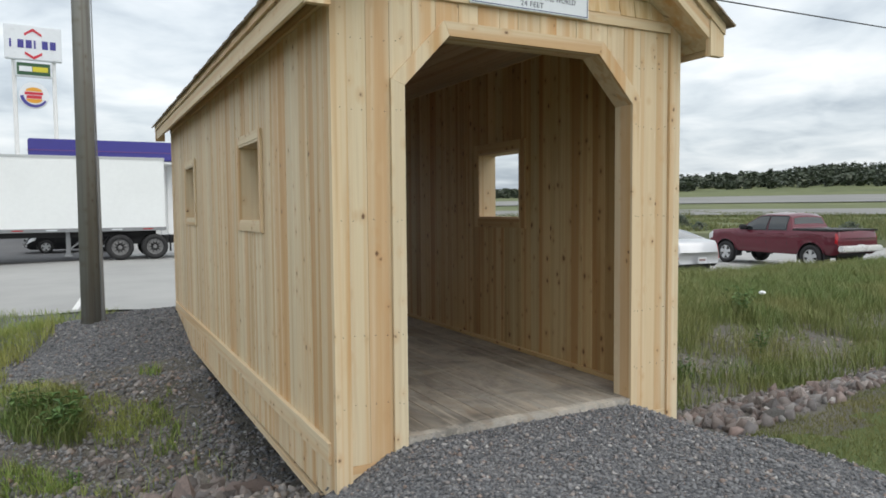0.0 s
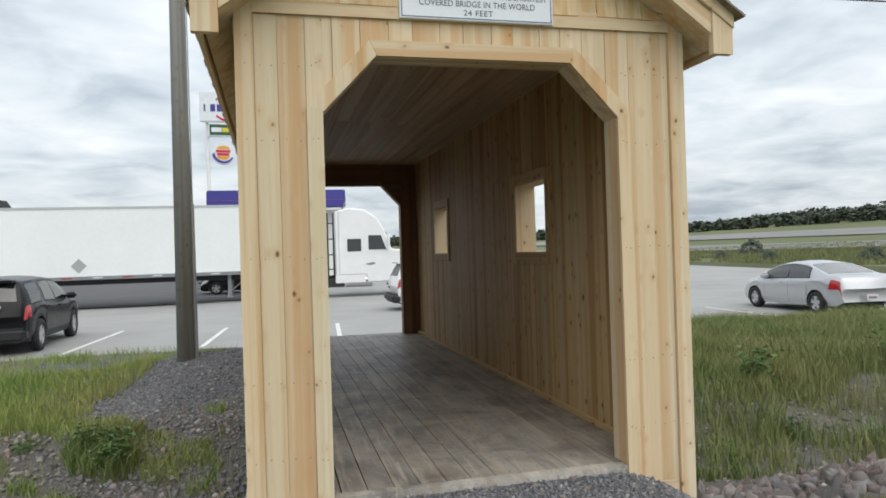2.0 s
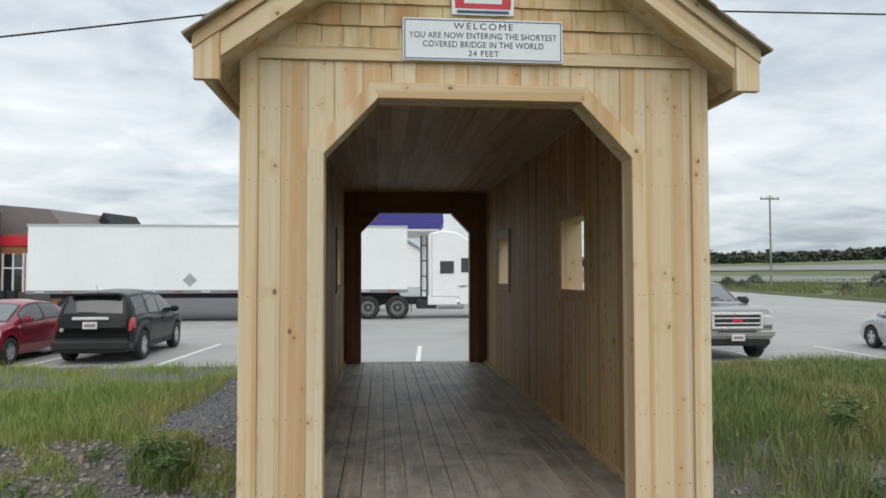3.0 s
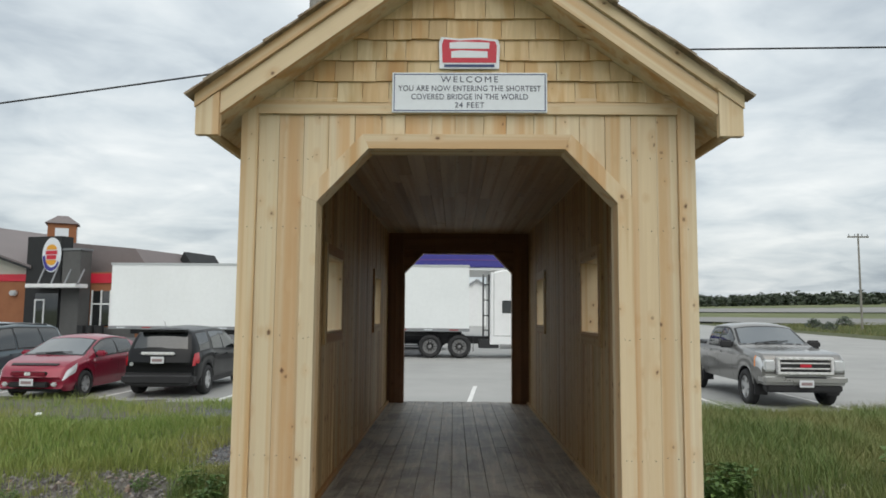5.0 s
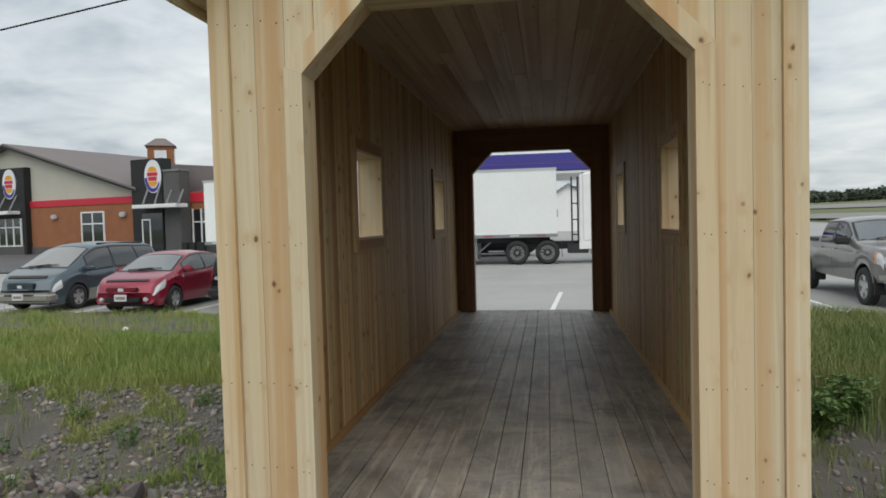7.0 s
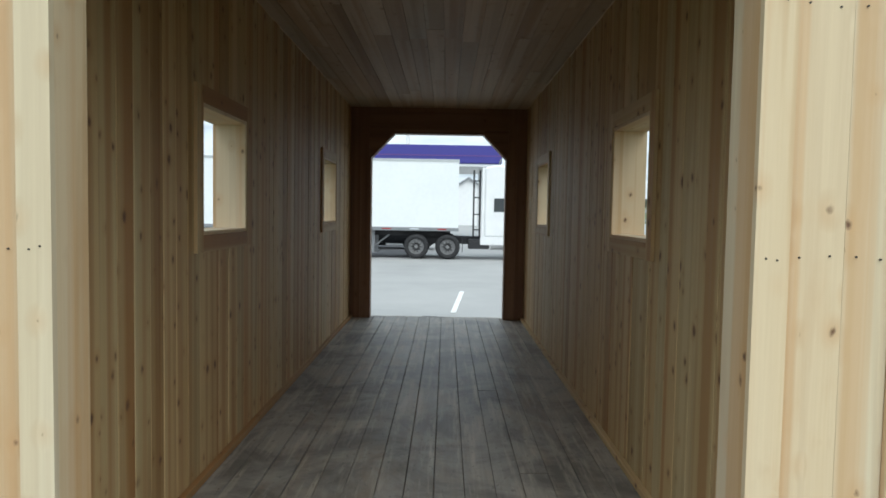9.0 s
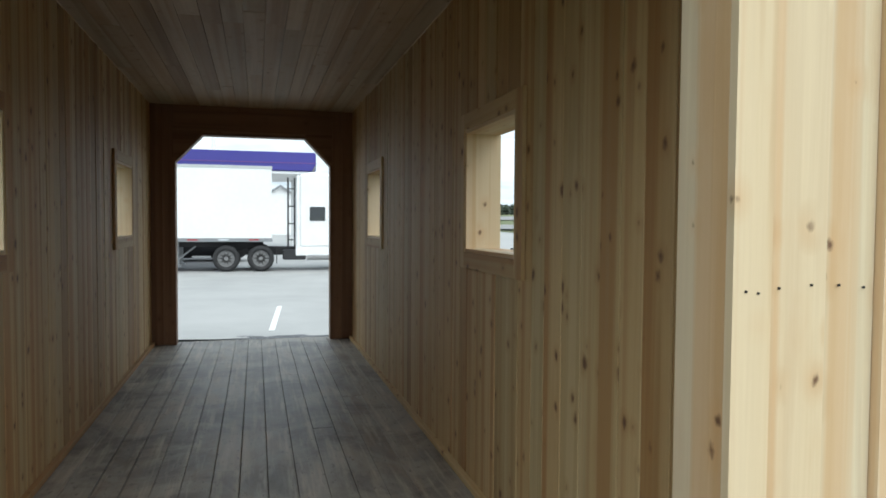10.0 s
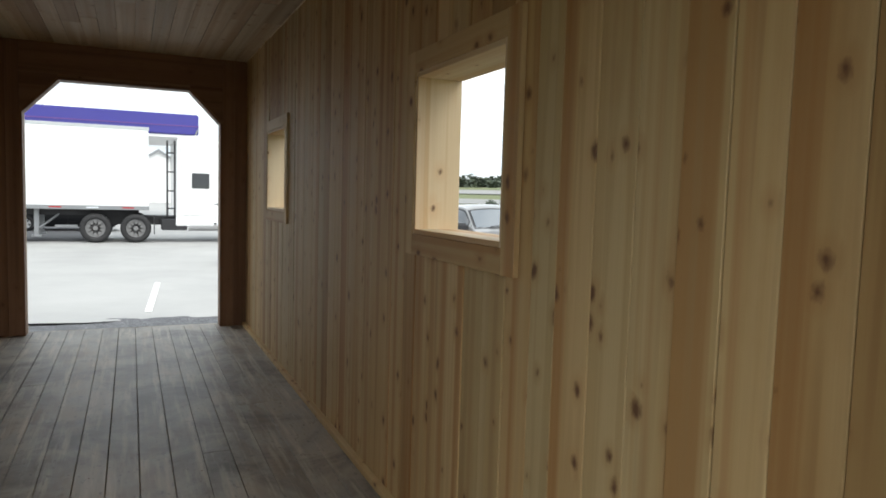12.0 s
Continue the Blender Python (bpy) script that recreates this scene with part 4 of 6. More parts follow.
def pylon_sign():
    x, y = -6.1, 78.0
    g = float(lot_z(y))
    p = empty("pylon_sign", (x, y, g), "tall white roadside pylon carrying three advertising panels", "pylon sign", turn=4)
    for dx in (-1.75, 1.75):
        part("post", tube_bm((dx, 0.4, 0), (dx, 0.4, 19.5), 0.22, 0.2, 14), WHITE, p)
    top = part("fuel_panel", box_bm(-2.5, 2.5, -0.25, 0.3, 16.6, 20.0, 0.08), SIGNWHITE, p, "large white panel with a blue word and red chevrons")
    for i in range(6):
        a = -2.05 + i * 0.7
        w = 0.16 if i == 0 or i == 3 else 0.52
        part("blue_bar", box_bm(a, a + w, -0.29, -0.25, 17.75, 18.55), BLUE, top)
    for pts in ([(-0.75, 18.95), (0, 19.45), (0.75, 18.95), (0.75, 19.2), (0, 19.72), (-0.75, 19.2)], [(-0.75, 17.4), (-0.75, 17.15), (0, 16.68), (0.75, 17.15), (0.75, 17.4), (0, 16.95)]):
        part("red_chevron", prism_bm(pts, -0.29, -0.25), RED, top)
    mid = part("sandwich_panel", box_bm(-1.65, 1.55, -0.25, 0.25, 14.95, 16.45, 0.06), SIGNWHITE, p)
    part("green_field", box_bm(-1.5, 1.4, -0.28, -0.25, 15.1, 16.3), DARKGREEN, mid)
    part("white_bar", box_bm(-1.3, -0.2, -0.31, -0.28, 15.45, 15.95), SIGNWHITE, mid)
    part("yellow_bar", box_bm(-0.15, 1.2, -0.31, -0.28, 15.45, 15.95), LIME, mid)
    part("housing", disc_bm(1.32, -0.05, 0.3), SIGNWHITE, p).matrix_basis = pose(-0.1, 0, 13.15)
    round_logo(p, 1.3)
    for o in p.children:
        if o.name.startswith("disc"):
            o.matrix_basis = pose(-0.1, -0.05, 13.15)


pylon_sign()


# ---- fuel canopy ----
def fuel_canopy():
    y = 40.0
    g = float(lot_z(y))
    c = empty("fuel_canopy", (-0.6, y, g), "fuel station canopy with a deep blue fascia on white columns", "canopy")
    part("fascia", box_bm(-4.3, 4.0, 0, 9.0, 4.75, 5.85, 0.06), BLUE, c, "deep blue fascia band")
    part("soffit", box_bm(-4.2, 3.9, 0.1, 8.9, 4.6, 4.745), WHITE, c)
    part("light_band", box_bm(-4.32, 4.02, -0.02, 9.02, 5.2, 5.26), plain("violet_band", (0.12, 0.05, 0.24), 0.4), c)
    for x in (-2.6, 3.1):
        for yy in (2.4, 6.6):
            part("column", box_bm(x - 0.2, x + 0.2, yy - 0.2, yy + 0.2, 0, 4.61, 0.02), WHITE, c)
    part("drain_pipe", tube_bm((3.7, -0.02, 4.4), (3.95, -0.03, 5.05), 0.05), STEEL, c)


fuel_canopy()


def far_shed():
    x, y = 2.5, 74.0
    g = float(lot_z(y))
    s = empty("shed", (x, y, g), "small white gabled building far behind the trucks", "shed")
    wall = part("wall", prism_bm([(-2.6, 0), (2.6, 0), (2.6, 3.4), (0, 5.0), (-2.6, 3.4)], 0, 6), WHITE, s)
    part("roof", prism_bm([(-2.9, 3.2), (0, 5.0), (2.9, 3.2), (2.9, 3.4), (0, 5.25), (-2.9, 3.4)], -0.3, 6.3), STEEL, s)
    part("window", box_bm(-1.9, -1.2, -0.04, 0.0, 1.6, 2.4), STEEL, wall)


far_shed()


# ---- articulated truck ----
def wheel(parent, x, y, z, r, w, outer, spokes=5, mat_rim=None, name="wheel"):
    """A wheel with its axle along y; outer is the side (+1 or -1) that shows."""
    bm = bmesh.new()
    prof = [(0.62, -0.5), (0.93, -0.5), (0.985, -0.36), (1.0, -0.2), (1.0, 0.2), (0.985, 0.36), (0.93, 0.5), (0.62, 0.5)]
    n = 28
    rings = [[bm.verts.new((r * a * math.cos(2 * math.pi * i / n), w * b, r * a * math.sin(2 * math.pi * i / n))) for i in range(n)] for a, b in prof]
    for p, q in zip(rings, rings[1:] + rings[:1]):
        for i in range(n):
            bm.faces.new((p[i], p[(i + 1) % n], q[(i + 1) % n], q[i]))
    ty = part(name, bm, RUBBER, parent, smooth=True)
    ty.matrix_basis = pose(x, y, z)
    bm = bmesh.new()
    f = outer * w * 0.40
    add_prism(bm, [(r * 0.64 * math.cos(2 * math.pi * i / n), r * 0.64 * math.sin(2 * math.pi * i / n)) for i in range(n)], -outer * w * 0.3, outer * w * 0.16)
    part("well", bm, BLACK, ty)
    bm = bmesh.new()
    hub = [(r * 0.17 * math.cos(2 * math.pi * i / 14), r * 0.17 * math.sin(2 * math.pi * i / 14)) for i in range(14)]
    add_prism(bm, hub, outer * w * 0.16, f)
    for k in range(spokes):
        t = 2 * math.pi * k / spokes + 0.3
        c, s = math.cos(t), math.sin(t)
        a, b = 0.12, 0.19
        pts = [(r * (0.1 * c - a * s), r * (0.1 * s + a * c)), (r * (0.1 * c + a * s), r * (0.1 * s - a * c)), (r * (0.63 * c + b * s), r * (0.63 * s - b * c)), (r * (0.63 * c - b * s), r * (0.63 * s + b * c))]
        add_prism(bm, pts, outer * w * 0.18, f * 0.96)
    for i in range(n):
        t, u = 2 * math.pi * i / n, 2 * math.pi * (i + 1) / n
        add_prism(bm, [(r * q * math.cos(v), r * q * math.sin(v)) for q, v in ((0.57, t), (0.65, t), (0.65, u), (0.57, u))], outer * w * 0.16, outer * w * 0.44)
    part("rim", bm, mat_rim or ALLOY, ty)
    return ty


RIM_DULL = plain("dull_steel_rim", (0.20, 0.20, 0.20), 0.6, 0.4)


def semi_truck():
    y0 = 27.2
    g = float(lot_z(y0))
    t = empty("semi_trailer", (0, y0, g), "long plain white box semi-trailer parked on the asphalt", "trailer")
    body = part("box", box_bm(-15.55, 0.62, 0, 2.6, 1.28, 4.14, 0.04), TRAILER_WHITE, t)
    bm = bmesh.new()
    for i in range(22):
        x = -15.2 + i * 0.745
        add_box(bm, x, x + 0.012, -0.006, 0.0, 1.4, 4.05)
    part("panel_seams", bm, TRAILER_WHITE, body)
    part("top_rail", box_bm(-15.58, 0.64, -0.02, 2.62, 4.06, 4.16), plain("rail_grey", (0.5, 0.52, 0.53), 0.4, 0.5), body)
    part("bottom_rail", box_bm(-15.58, 0.64, -0.02, 2.62, 1.18, 1.32), STEEL, body)
    for i in range(14):
        x = -15.2 + i * 1.15
        part("reflector", box_bm(x, x + 0.38, -0.028, -0.02, 1.235, 1.275), LENS_RED if i % 2 else SIGNWHITE, body)
    part("hazard_placard", prism_bm([(-9.1, 1.75), (-8.8, 1.45), (-8.5, 1.75), (-8.8, 2.05)], -0.015, 0.0), plain("placard_grey", (0.36, 0.38, 0.38), 0.6), body)
    part("chassis", box_bm(-14.9, 0.3, 0.7, 1.9, 0.95, 1.18), BLACK, t)
    for x in (-13.9, -12.6):
        for yy, o in ((0.22, -1), (2.38, 1)):
            wheel(t, x, yy, 0.51, 0.51, 0.3, o, 10, RIM_DULL)
    for yy in (0.5, 2.1):
        part("landing_leg", box_bm(-3.05, -2.9, yy - 0.07, yy + 0.07, 0.25, 1.2), STEEL, t)
        part("landing_foot", box_bm(-3.12, -2.83, yy - 0.14, yy + 0.14, 0.2, 0.26), STEEL, t)
    part("landing_brace", tube_bm((-2.9, 0.55, 0.5), (-2.1, 0.8, 1.15), 0.04), STEEL, t)
    part("side_rail", box_bm(-2.4, -1.7, 0.25, 0.3, 0.55, 0.62), STEEL, t)

    k = empty("truck_tractor", (0, y0, g), "white long-nose sleeper truck tractor coupled to the trailer", "truck")
    part("frame_rail", box_bm(-1.4, 5.6, 0.85, 1.75, 0.62, 0.95), BLACK, k)
    side = [(1.7, 0.95), (1.7, 3.86), (2.2, 3.98), (2.9, 3.9), (3.5, 3.5), (3.8, 2.95), (4.1, 2.1), (5.6, 1.92), (5.92, 1.6), (6.0, 0.62), (5.2, 0.55), (5.2, 0.95), (4.15, 0.95), (4.05, 0.6), (2.95, 0.6), (2.9, 0.95)]
    part("cab", prism_bm(side, 0.1, 2.5, bevel=0.07), WHITE, k, "white sleeper cab")
    part("sleeper_window", box_bm(2.1, 2.72, 0.075, 0.1, 2.02, 2.58, 0.03), CARGLASS, k)
    part("door_window", prism_bm([(3.05, 2.08), (3.85, 2.08), (3.62, 2.72), (3.05, 2.72)], 0.075, 0.1), CARGLASS, k)
    part("windscreen", prism_bm([(3.82, 2.9), (4.12, 2.12), (4.15, 2.14), (3.85, 2.92)], 0.3, 2.3), CARGLASS, k)
    part("mirror", box_bm(3.85, 3.97, -0.28, -0.06, 2.0, 2.75, 0.03), WHITE, k)
    part("door_mark", prism_bm([(2.85, 1.45), (3.3, 1.52), (3.35, 1.44), (3.1, 1.38)], 0.09, 0.1), STEEL, k)
    part("side_skirt", box_bm(1.55, 2.9, 0.12, 0.2, 0.62, 1.0, 0.02), WHITE, k)
    part("fuel_tank", tube_bm((2.0, 0.42, 0.72), (3.2, 0.42, 0.72), 0.3, 0.3, 20), CHROME, k)
    part("fairing", box_bm(1.6, 1.7, 0.12, 0.2, 1.0, 3.85), WHITE, k)
    for x in (1.26, 1.52):
        part("rack_post", box_bm(x - 0.035, x + 0.035, 0.3, 0.38, 0.95, 3.75), BLACK, k)
    for z in (1.25, 1.9, 2.6, 3.3):
        part("rack_rung", box_bm(1.26, 1.52, 0.32, 0.36, z - 0.025, z + 0.025), BLACK, k)
    for x in (-1.12, 0.19):
        for yy, o in ((0.24, -1), (2.36, 1)):
            wheel(k, x, yy, 0.52, 0.52, 0.5, o, 10, RIM_DULL)
    for yy, o in ((0.28, -1), (2.32, 1)):
        wheel(k, 4.7, yy, 0.52, 0.52, 0.32, o, 10, RIM_DULL)
    part("mud_flap", box_bm(0.8, 0.82, 0.05, 0.55, 0.3, 1.0), BLACK, k)
    part("battery_box", box_bm(1.05, 1.95, 0.15, 0.7, 0.45, 0.85, 0.03), BLACK, k)


semi_truck()


# ---- parked cars ----
def soft_line(knots, reach=0.05):
    """A height or width along the car, with its corners rounded off."""
    xs, vs = [k[0] for k in knots], [k[1] for k in knots]
    return lambda x: float(np.mean(np.interp([x + reach * d for d in (-1, -0.5, 0, 0.5, 1)], xs, vs)))


class Shell:
    """A car's skin. x runs along the car; t runs up one side: 0 at the sill, 1 at the shoulder, 2 at the roof edge, 3 on the centre line."""

    def __init__(self, K):
        self.f, self.b = K["top"][-1][0], K["top"][0][0]
        self.top, self.belt, self.width = soft_line(K["top"]), soft_line(K["belt"]), soft_line(K["plan"], 0.08)
        self.sill = soft_line(K["sill"])
        self.axles, self.R, self.lean = K["axles"], K["wheel"], K.get("lean", 0.36)
        self.arch = self.R * K.get("arch", 1.16)
        self.round = K.get("round", 0.16)

    def foot(self, x):
        z, k = self.sill(x), 0.0
        for a in self.axles:
            d = abs(x - a)
            if d < self.arch:
                k = 1.0
                z = max(z, self.R + math.sqrt(self.arch ** 2 - d * d))
        return z, k

    def at(self, x, t, side=1):
        w, belt, top = self.width(x), self.belt(x), self.top(x)
        z0, k = self.foot(x)
        h = max(0.012, top - belt)
        rise = belt - z0
        low = [(w * (0.92 + 0.07 * k), z0), (w * 0.985, z0 + 0.28 * rise), (w, z0 + 0.6 * rise), (w * 0.992, z0 + 0.86 * rise), (w * 0.955, belt)]
        edge = (w * 0.93 - self.lean * h, belt + 0.88 * h)
        if t <= 1:
            y, z = [float(np.interp(t, (0, 0.3, 0.6, 0.88, 1.0), [p[i] for p in low])) for i in (0, 1)]
        elif t <= 2:
            u = t - 1
            y = low[4][0] + (edge[0] - low[4][0]) * u + 0.035 * math.sin(math.pi * u) * min(1.0, h / 0.5)
            z = belt + (edge[1] - belt) * u
        else:
            u = 3 - t
            y, z = edge[0] * u, top - (top - edge[1]) * u ** 2.6
        q = (y / w) ** 2
        if x > self.f - 0.9:
            x -= self.round * ((x - self.f + 0.9) / 0.9) ** 2 * q
        elif x < self.b + 0.7:
            x += self.round * 0.8 * ((self.b + 0.7 - x) / 0.7) ** 2 * q
        return Vector((x, side * y, z))

    def skin(self):
        xs = set(np.round(np.linspace(self.b, self.f, 44), 3)) | {round(e + s * d, 3) for e, s in ((self.b, 1), (self.f, -1)) for d in (0.02, 0.045, 0.08, 0.13, 0.2)}
        for a in self.axles:
            xs |= {round(a + self.arch * math.cos(math.pi * i / 14), 3) for i in range(15)} | {round(a + s * (self.arch + 0.004), 3) for s in (-1, 1)}
        ts = [0, 0.15, 0.3, 0.45, 0.6, 0.75, 0.88, 0.94, 1.0, 1.04, 1.25, 1.5, 1.75, 1.94, 2.0, 2.06, 2.2, 2.4, 2.7, 3.0]
        bm = bmesh.new()
        rings = []
        for x in sorted(xs):
            half = [self.at(x, t) for t in ts]
            rings.append([bm.verts.new(p) for p in half] + [bm.verts.new((p.x, -p.y, p.z)) for p in reversed(half[:-1])])
        for p, q in zip(rings, rings[1:]):
            for i in range(len(p) - 1):
                bm.faces.new((p[i], p[i + 1], q[i + 1], q[i]))
        for r in (rings[0], rings[-1]):
            k = len(r)
            for i in range(k // 2):
                vs = [r[i], r[i + 1], r[k - 2 - i], r[k - 1 - i]]
                bm.faces.new(list(dict.fromkeys(vs)))
        return bm

    def patch(self, x0, x1, t0, t1, side=1, out=0.006, nx=9, nt=5, slant=0.0, deep=0.02, full=False, taper=0.0):
        """A pane, lamp or band that follows the skin, a little proud of it."""
        bm = bmesh.new()
        grid = []
        for i in range(nx):
            u = i / (nx - 1)
            row = []
            cols = [(t, side) for t in np.linspace(t0, t1, nt)]
            if full:
                cols = [(t, 1) for t in np.linspace(t0, 3, nt)] + [(t, -1) for t in np.linspace(3, t0, nt)[1:]]
            for j, (t, s) in enumerate(cols):
                g = 0 if full else j / (nt - 1)
                x = x0 + (x1 - x0) * u + slant * g + taper * (g - 0.5) * (1 if u > 0.5 else -1) * abs(2 * u - 1)
                e = 0.012
                p = self.at(x, t, s)
                n = (self.at(x + e, t, s) - self.at(x - e, t, s)).cross(self.at(x, min(3, t + 0.02), s) - self.at(x, max(0, t - 0.02), s))
                n = n.normalized() if n.length > 1e-9 else Vector((0, s, 0))
                if n.dot(Vector((0, p.y, max(0.0, p.z - 0.6)))) < 0:
                    n = -n
                row.append((p, n))
            grid.append(row)
        hi = [[bm.verts.new(p + n * out) for p, n in r] for r in grid]
        lo = [[bm.verts.new(p - n * deep) for p, n in r] for r in grid]
        m = len(grid[0])
        for i in range(nx - 1):
            for j in range(m - 1):
                bm.faces.new((hi[i][j], hi[i + 1][j], hi[i + 1][j + 1], hi[i][j + 1]))
        for i in range(nx - 1):
            for j in (0, m - 1):
                bm.faces.new((hi[i][j], hi[i + 1][j], lo[i + 1][j], lo[i][j]))
        for j in range(m - 1):
            for i in (0, nx - 1):
                bm.faces.new((hi[i][j], hi[i][j + 1], lo[i][j + 1], lo[i][j]))
        return bm


def creased(ob, angle=38):
    ob.modifiers.new("edge", "EDGE_SPLIT").split_angle = radians(angle)
    return ob


def car(kind, at, turn, paint, label, category="car", group="parked vehicles"):
    """kind: a dict of sizes and outlines. The nose points along +x before the turn."""
    K = kind
    S = Shell(K)
    f, b, R = S.f, S.b, S.R
    W = max(w for _, w in K["plan"])
    z0 = K["sill"][len(K["sill"]) // 2][1]
    c = empty(K["name"], at, label, category, group, turn)
    body = creased(part("body", S.skin(), paint, c, smooth=True))

    def patch(name, material, *a, under=None, **k):
        return creased(part(name, S.patch(*a, **k), material, under or body, smooth=True), 50)

    part("underbody", box_bm(b + 0.3, f - 0.3, -W + 0.3, W - 0.3, z0 - 0.02, z0 + 0.5), BLACK, body)
    for s in (-1, 1):
        for a0, a1, sl in K["glass"]:
            patch("window_surround", BLACK, a0 - 0.035, a1 + 0.035, 1.0, 1.94, s, 0.003, slant=sl)
            patch("side_window", CARGLASS, a0, a1, 1.07, 1.87, s, 0.007, slant=sl)
        for dx in K["doors"]:
            patch("door_gap", BLACK, dx, dx + 0.009, 0.10, 1.0, s, 0.0015, 2, 7)
        patch("body_crease", paint, b + 0.5, f - 0.75, 0.74, 0.82, s, 0.012, 20, 3)
        if K.get("clad"):
            patch("sill", BLACK, S.axles[1] + S.arch + 0.02, S.axles[0] - S.arch - 0.02, 0.02, 0.2, s, 0.008)
        if K.get("lower"):
            patch("lower_panel", K["lower"], S.axles[1] + S.arch + 0.02, S.axles[0] - S.arch - 0.02, 0.02, 0.42, s, 0.005)
        l0, l1, ta, tb = K["head"]
        patch("head_lamp", LENS_CLEAR, f - l0, f - l1, ta, tb, s, 0.008, 9, 5, taper=K.get("head_taper", 0.0))
        if K.get("front_lamp"):
            y0, y1, za, zb = K["front_lamp"]
            part("lamp_lens", box_bm(f - 0.16, f - 0.005, s * y0, s * y1, za, zb, 0.04, 3), LENS_CLEAR, body)
        if K.get("amber"):
            patch("side_marker", LENS_AMBER, f - l0 - 0.10, f - l0 - 0.01, ta, tb, s, 0.009, 3, 4)
        t0, t1, ta, tb = K["tail"]
        patch("tail_lamp", LENS_RED, b + t0, b + t1, ta, tb, s, 0.01, 7, 5, taper=K.get("tail_taper", 0.0))
        mx = K["mirror_x"]
        mz = S.belt(mx) + 0.02
        part("mirror", box_bm(mx - 0.08, mx + 0.08, s * (W * 0.93), s * (W + K.get("mirror_out", 0.19)), mz, mz + K.get("mirror_h", 0.15), 0.045, 3), K.get("mirror", paint), c)
        for hx in K["handles"]:
            hz = S.belt(hx) - 0.13
            part("door_handle", box_bm(hx, hx + 0.2, s * (W - 0.02), s * (W + 0.025), hz, hz + 0.035, 0.01), K.get("trim", paint), body)
        part("fog_lamp", box_bm(f - 0.16, f - 0.05, s * W * 0.58, s * W * 0.72, z0 + 0.12, z0 + 0.22, 0.03), LENS_CLEAR if not K.get("two_tone") else BLACK, body)
        for x in S.axles:
            bm = bmesh.new()
            turns = np.linspace(-0.25, math.pi + 0.25, 22)
            for t, u in zip(turns, turns[1:]):
                add_prism(bm, [(x + q * math.cos(v), R + q * math.sin(v)) for q, v in ((S.arch - 0.012, t), (S.arch + 0.03, t), (S.arch + 0.03, u), (S.arch - 0.012, u))], s * (W - 0.32), s * (W - 0.035))
            part("wheel_arch", bm, BLACK, body)
            wheel(c, x, s * (W - 0.11), R, R, 0.21, s, K.get("spokes", 5))
    w0, w1 = K["screen"]
    patch("screen_surround", BLACK, w0 - 0.05, w1 + 0.06, 2.03, 3, full=True, out=0.003)
    patch("windscreen", WINDSCREEN, w0, w1, 2.10, 3, full=True, out=0.007)
    r0, r1 = K["rear"]
    patch("rear_window", CARGLASS if K.get("dark_rear", True) else WINDSCREEN, r0, r1, 2.12, 3, full=True, out=0.008)
    for s in (-1, 1):
        xw = w1 + 0.03
        part("windscreen_wiper", tube_bm((xw, s * 0.12 - 0.32, S.top(xw) + 0.03), (xw - 0.1, s * 0.12 + 0.28, S.top(xw - 0.1) + 0.025), 0.012, 0.009, 6), BLACK, body)
    # nose
    gw, g0, g1 = K["grille"]
    gx = K.get("grille_x", f - 0.02)
    gr = part("grille", box_bm(gx - 0.14, gx + 0.012, -gw, gw, g0, g1, 0.03), BLACK, body)
    if K.get("surround"):
        for y0, y1, za, zb in ((-gw - 0.045, gw + 0.045, g1 - 0.015, g1 + 0.045), (-gw - 0.045, gw + 0.045, g0 - 0.045, g0 + 0.012), (-gw - 0.045, -gw + 0.015, g0, g1), (gw - 0.015, gw + 0.045, g0, g1)):
            part("grille_surround", box_bm(gx - 0.1, gx + 0.035, y0, y1, za, zb, 0.012), BRIGHT, gr)
    n = K.get("bars", 2)
    for i in range(n):
        z = g0 + (g1 - g0) * (i + 0.75) / (n + 0.5)
        part("grille_bar", box_bm(gx + 0.004, gx + 0.026, -gw * 0.96, gw * 0.96, z - 0.016, z + 0.016, 0.006), K.get("bar_mat", paint), gr)
    gz = (g0 + g1) / 2
    part("badge", box_bm(gx + 0.02, gx + 0.036, -K.get("badge_w", 0.07), K.get("badge_w", 0.07), gz - 0.04, gz + 0.04, 0.012), K.get("badge", BRIGHT), gr)
    part("lower_intake", box_bm(f - 0.2, f - 0.01, -W * 0.52, W * 0.52, z0 + 0.1, z0 + 0.22, 0.03), BLACK, body)
    if K.get("two_tone"):
        part("bumper", box_bm(f - 0.34, f + 0.05, -W * 0.95, W * 0.95, K["bumper"][0], K["bumper"][1], 0.07, 3), K["two_tone"], body)
        part("bumper_slot", box_bm(f - 0.1, f + 0.058, -W * 0.45, W * 0.45, K["bumper"][1] - 0.085, K["bumper"][1] - 0.045, 0.01), BLACK, body)
    if K.get("air_dam"):
        part("air_dam", box_bm(f - 0.3, f - 0.03, -W * 0.85, W * 0.85, K["bumper"][0] - 0.17, K["bumper"][0] + 0.02, 0.04), BLACK, body)
    if K.get("hood_line"):
        hx = f - 0.3
        patch("hood_shield", BLACK, hx, hx + 0.09, 2.25, 3, full=True, out=0.02)
    # number plates as plain bars
    for x, sg, pz in ((f + K.get("plate_x", 0.01), 1, K["plate_f"]), (b - 0.01, -1, K["plate_r"])):
        pl = part("number_plate", box_bm(min(x, x + sg * 0.02), max(x, x + sg * 0.02), -0.16, 0.16, pz - 0.08, pz + 0.08, 0.006), PLATE, body)
        bm = bmesh.new()
        add_box(bm, x + sg * 0.02, x + sg * 0.024, -0.12, 0.12, pz - 0.035, pz + 0.03)
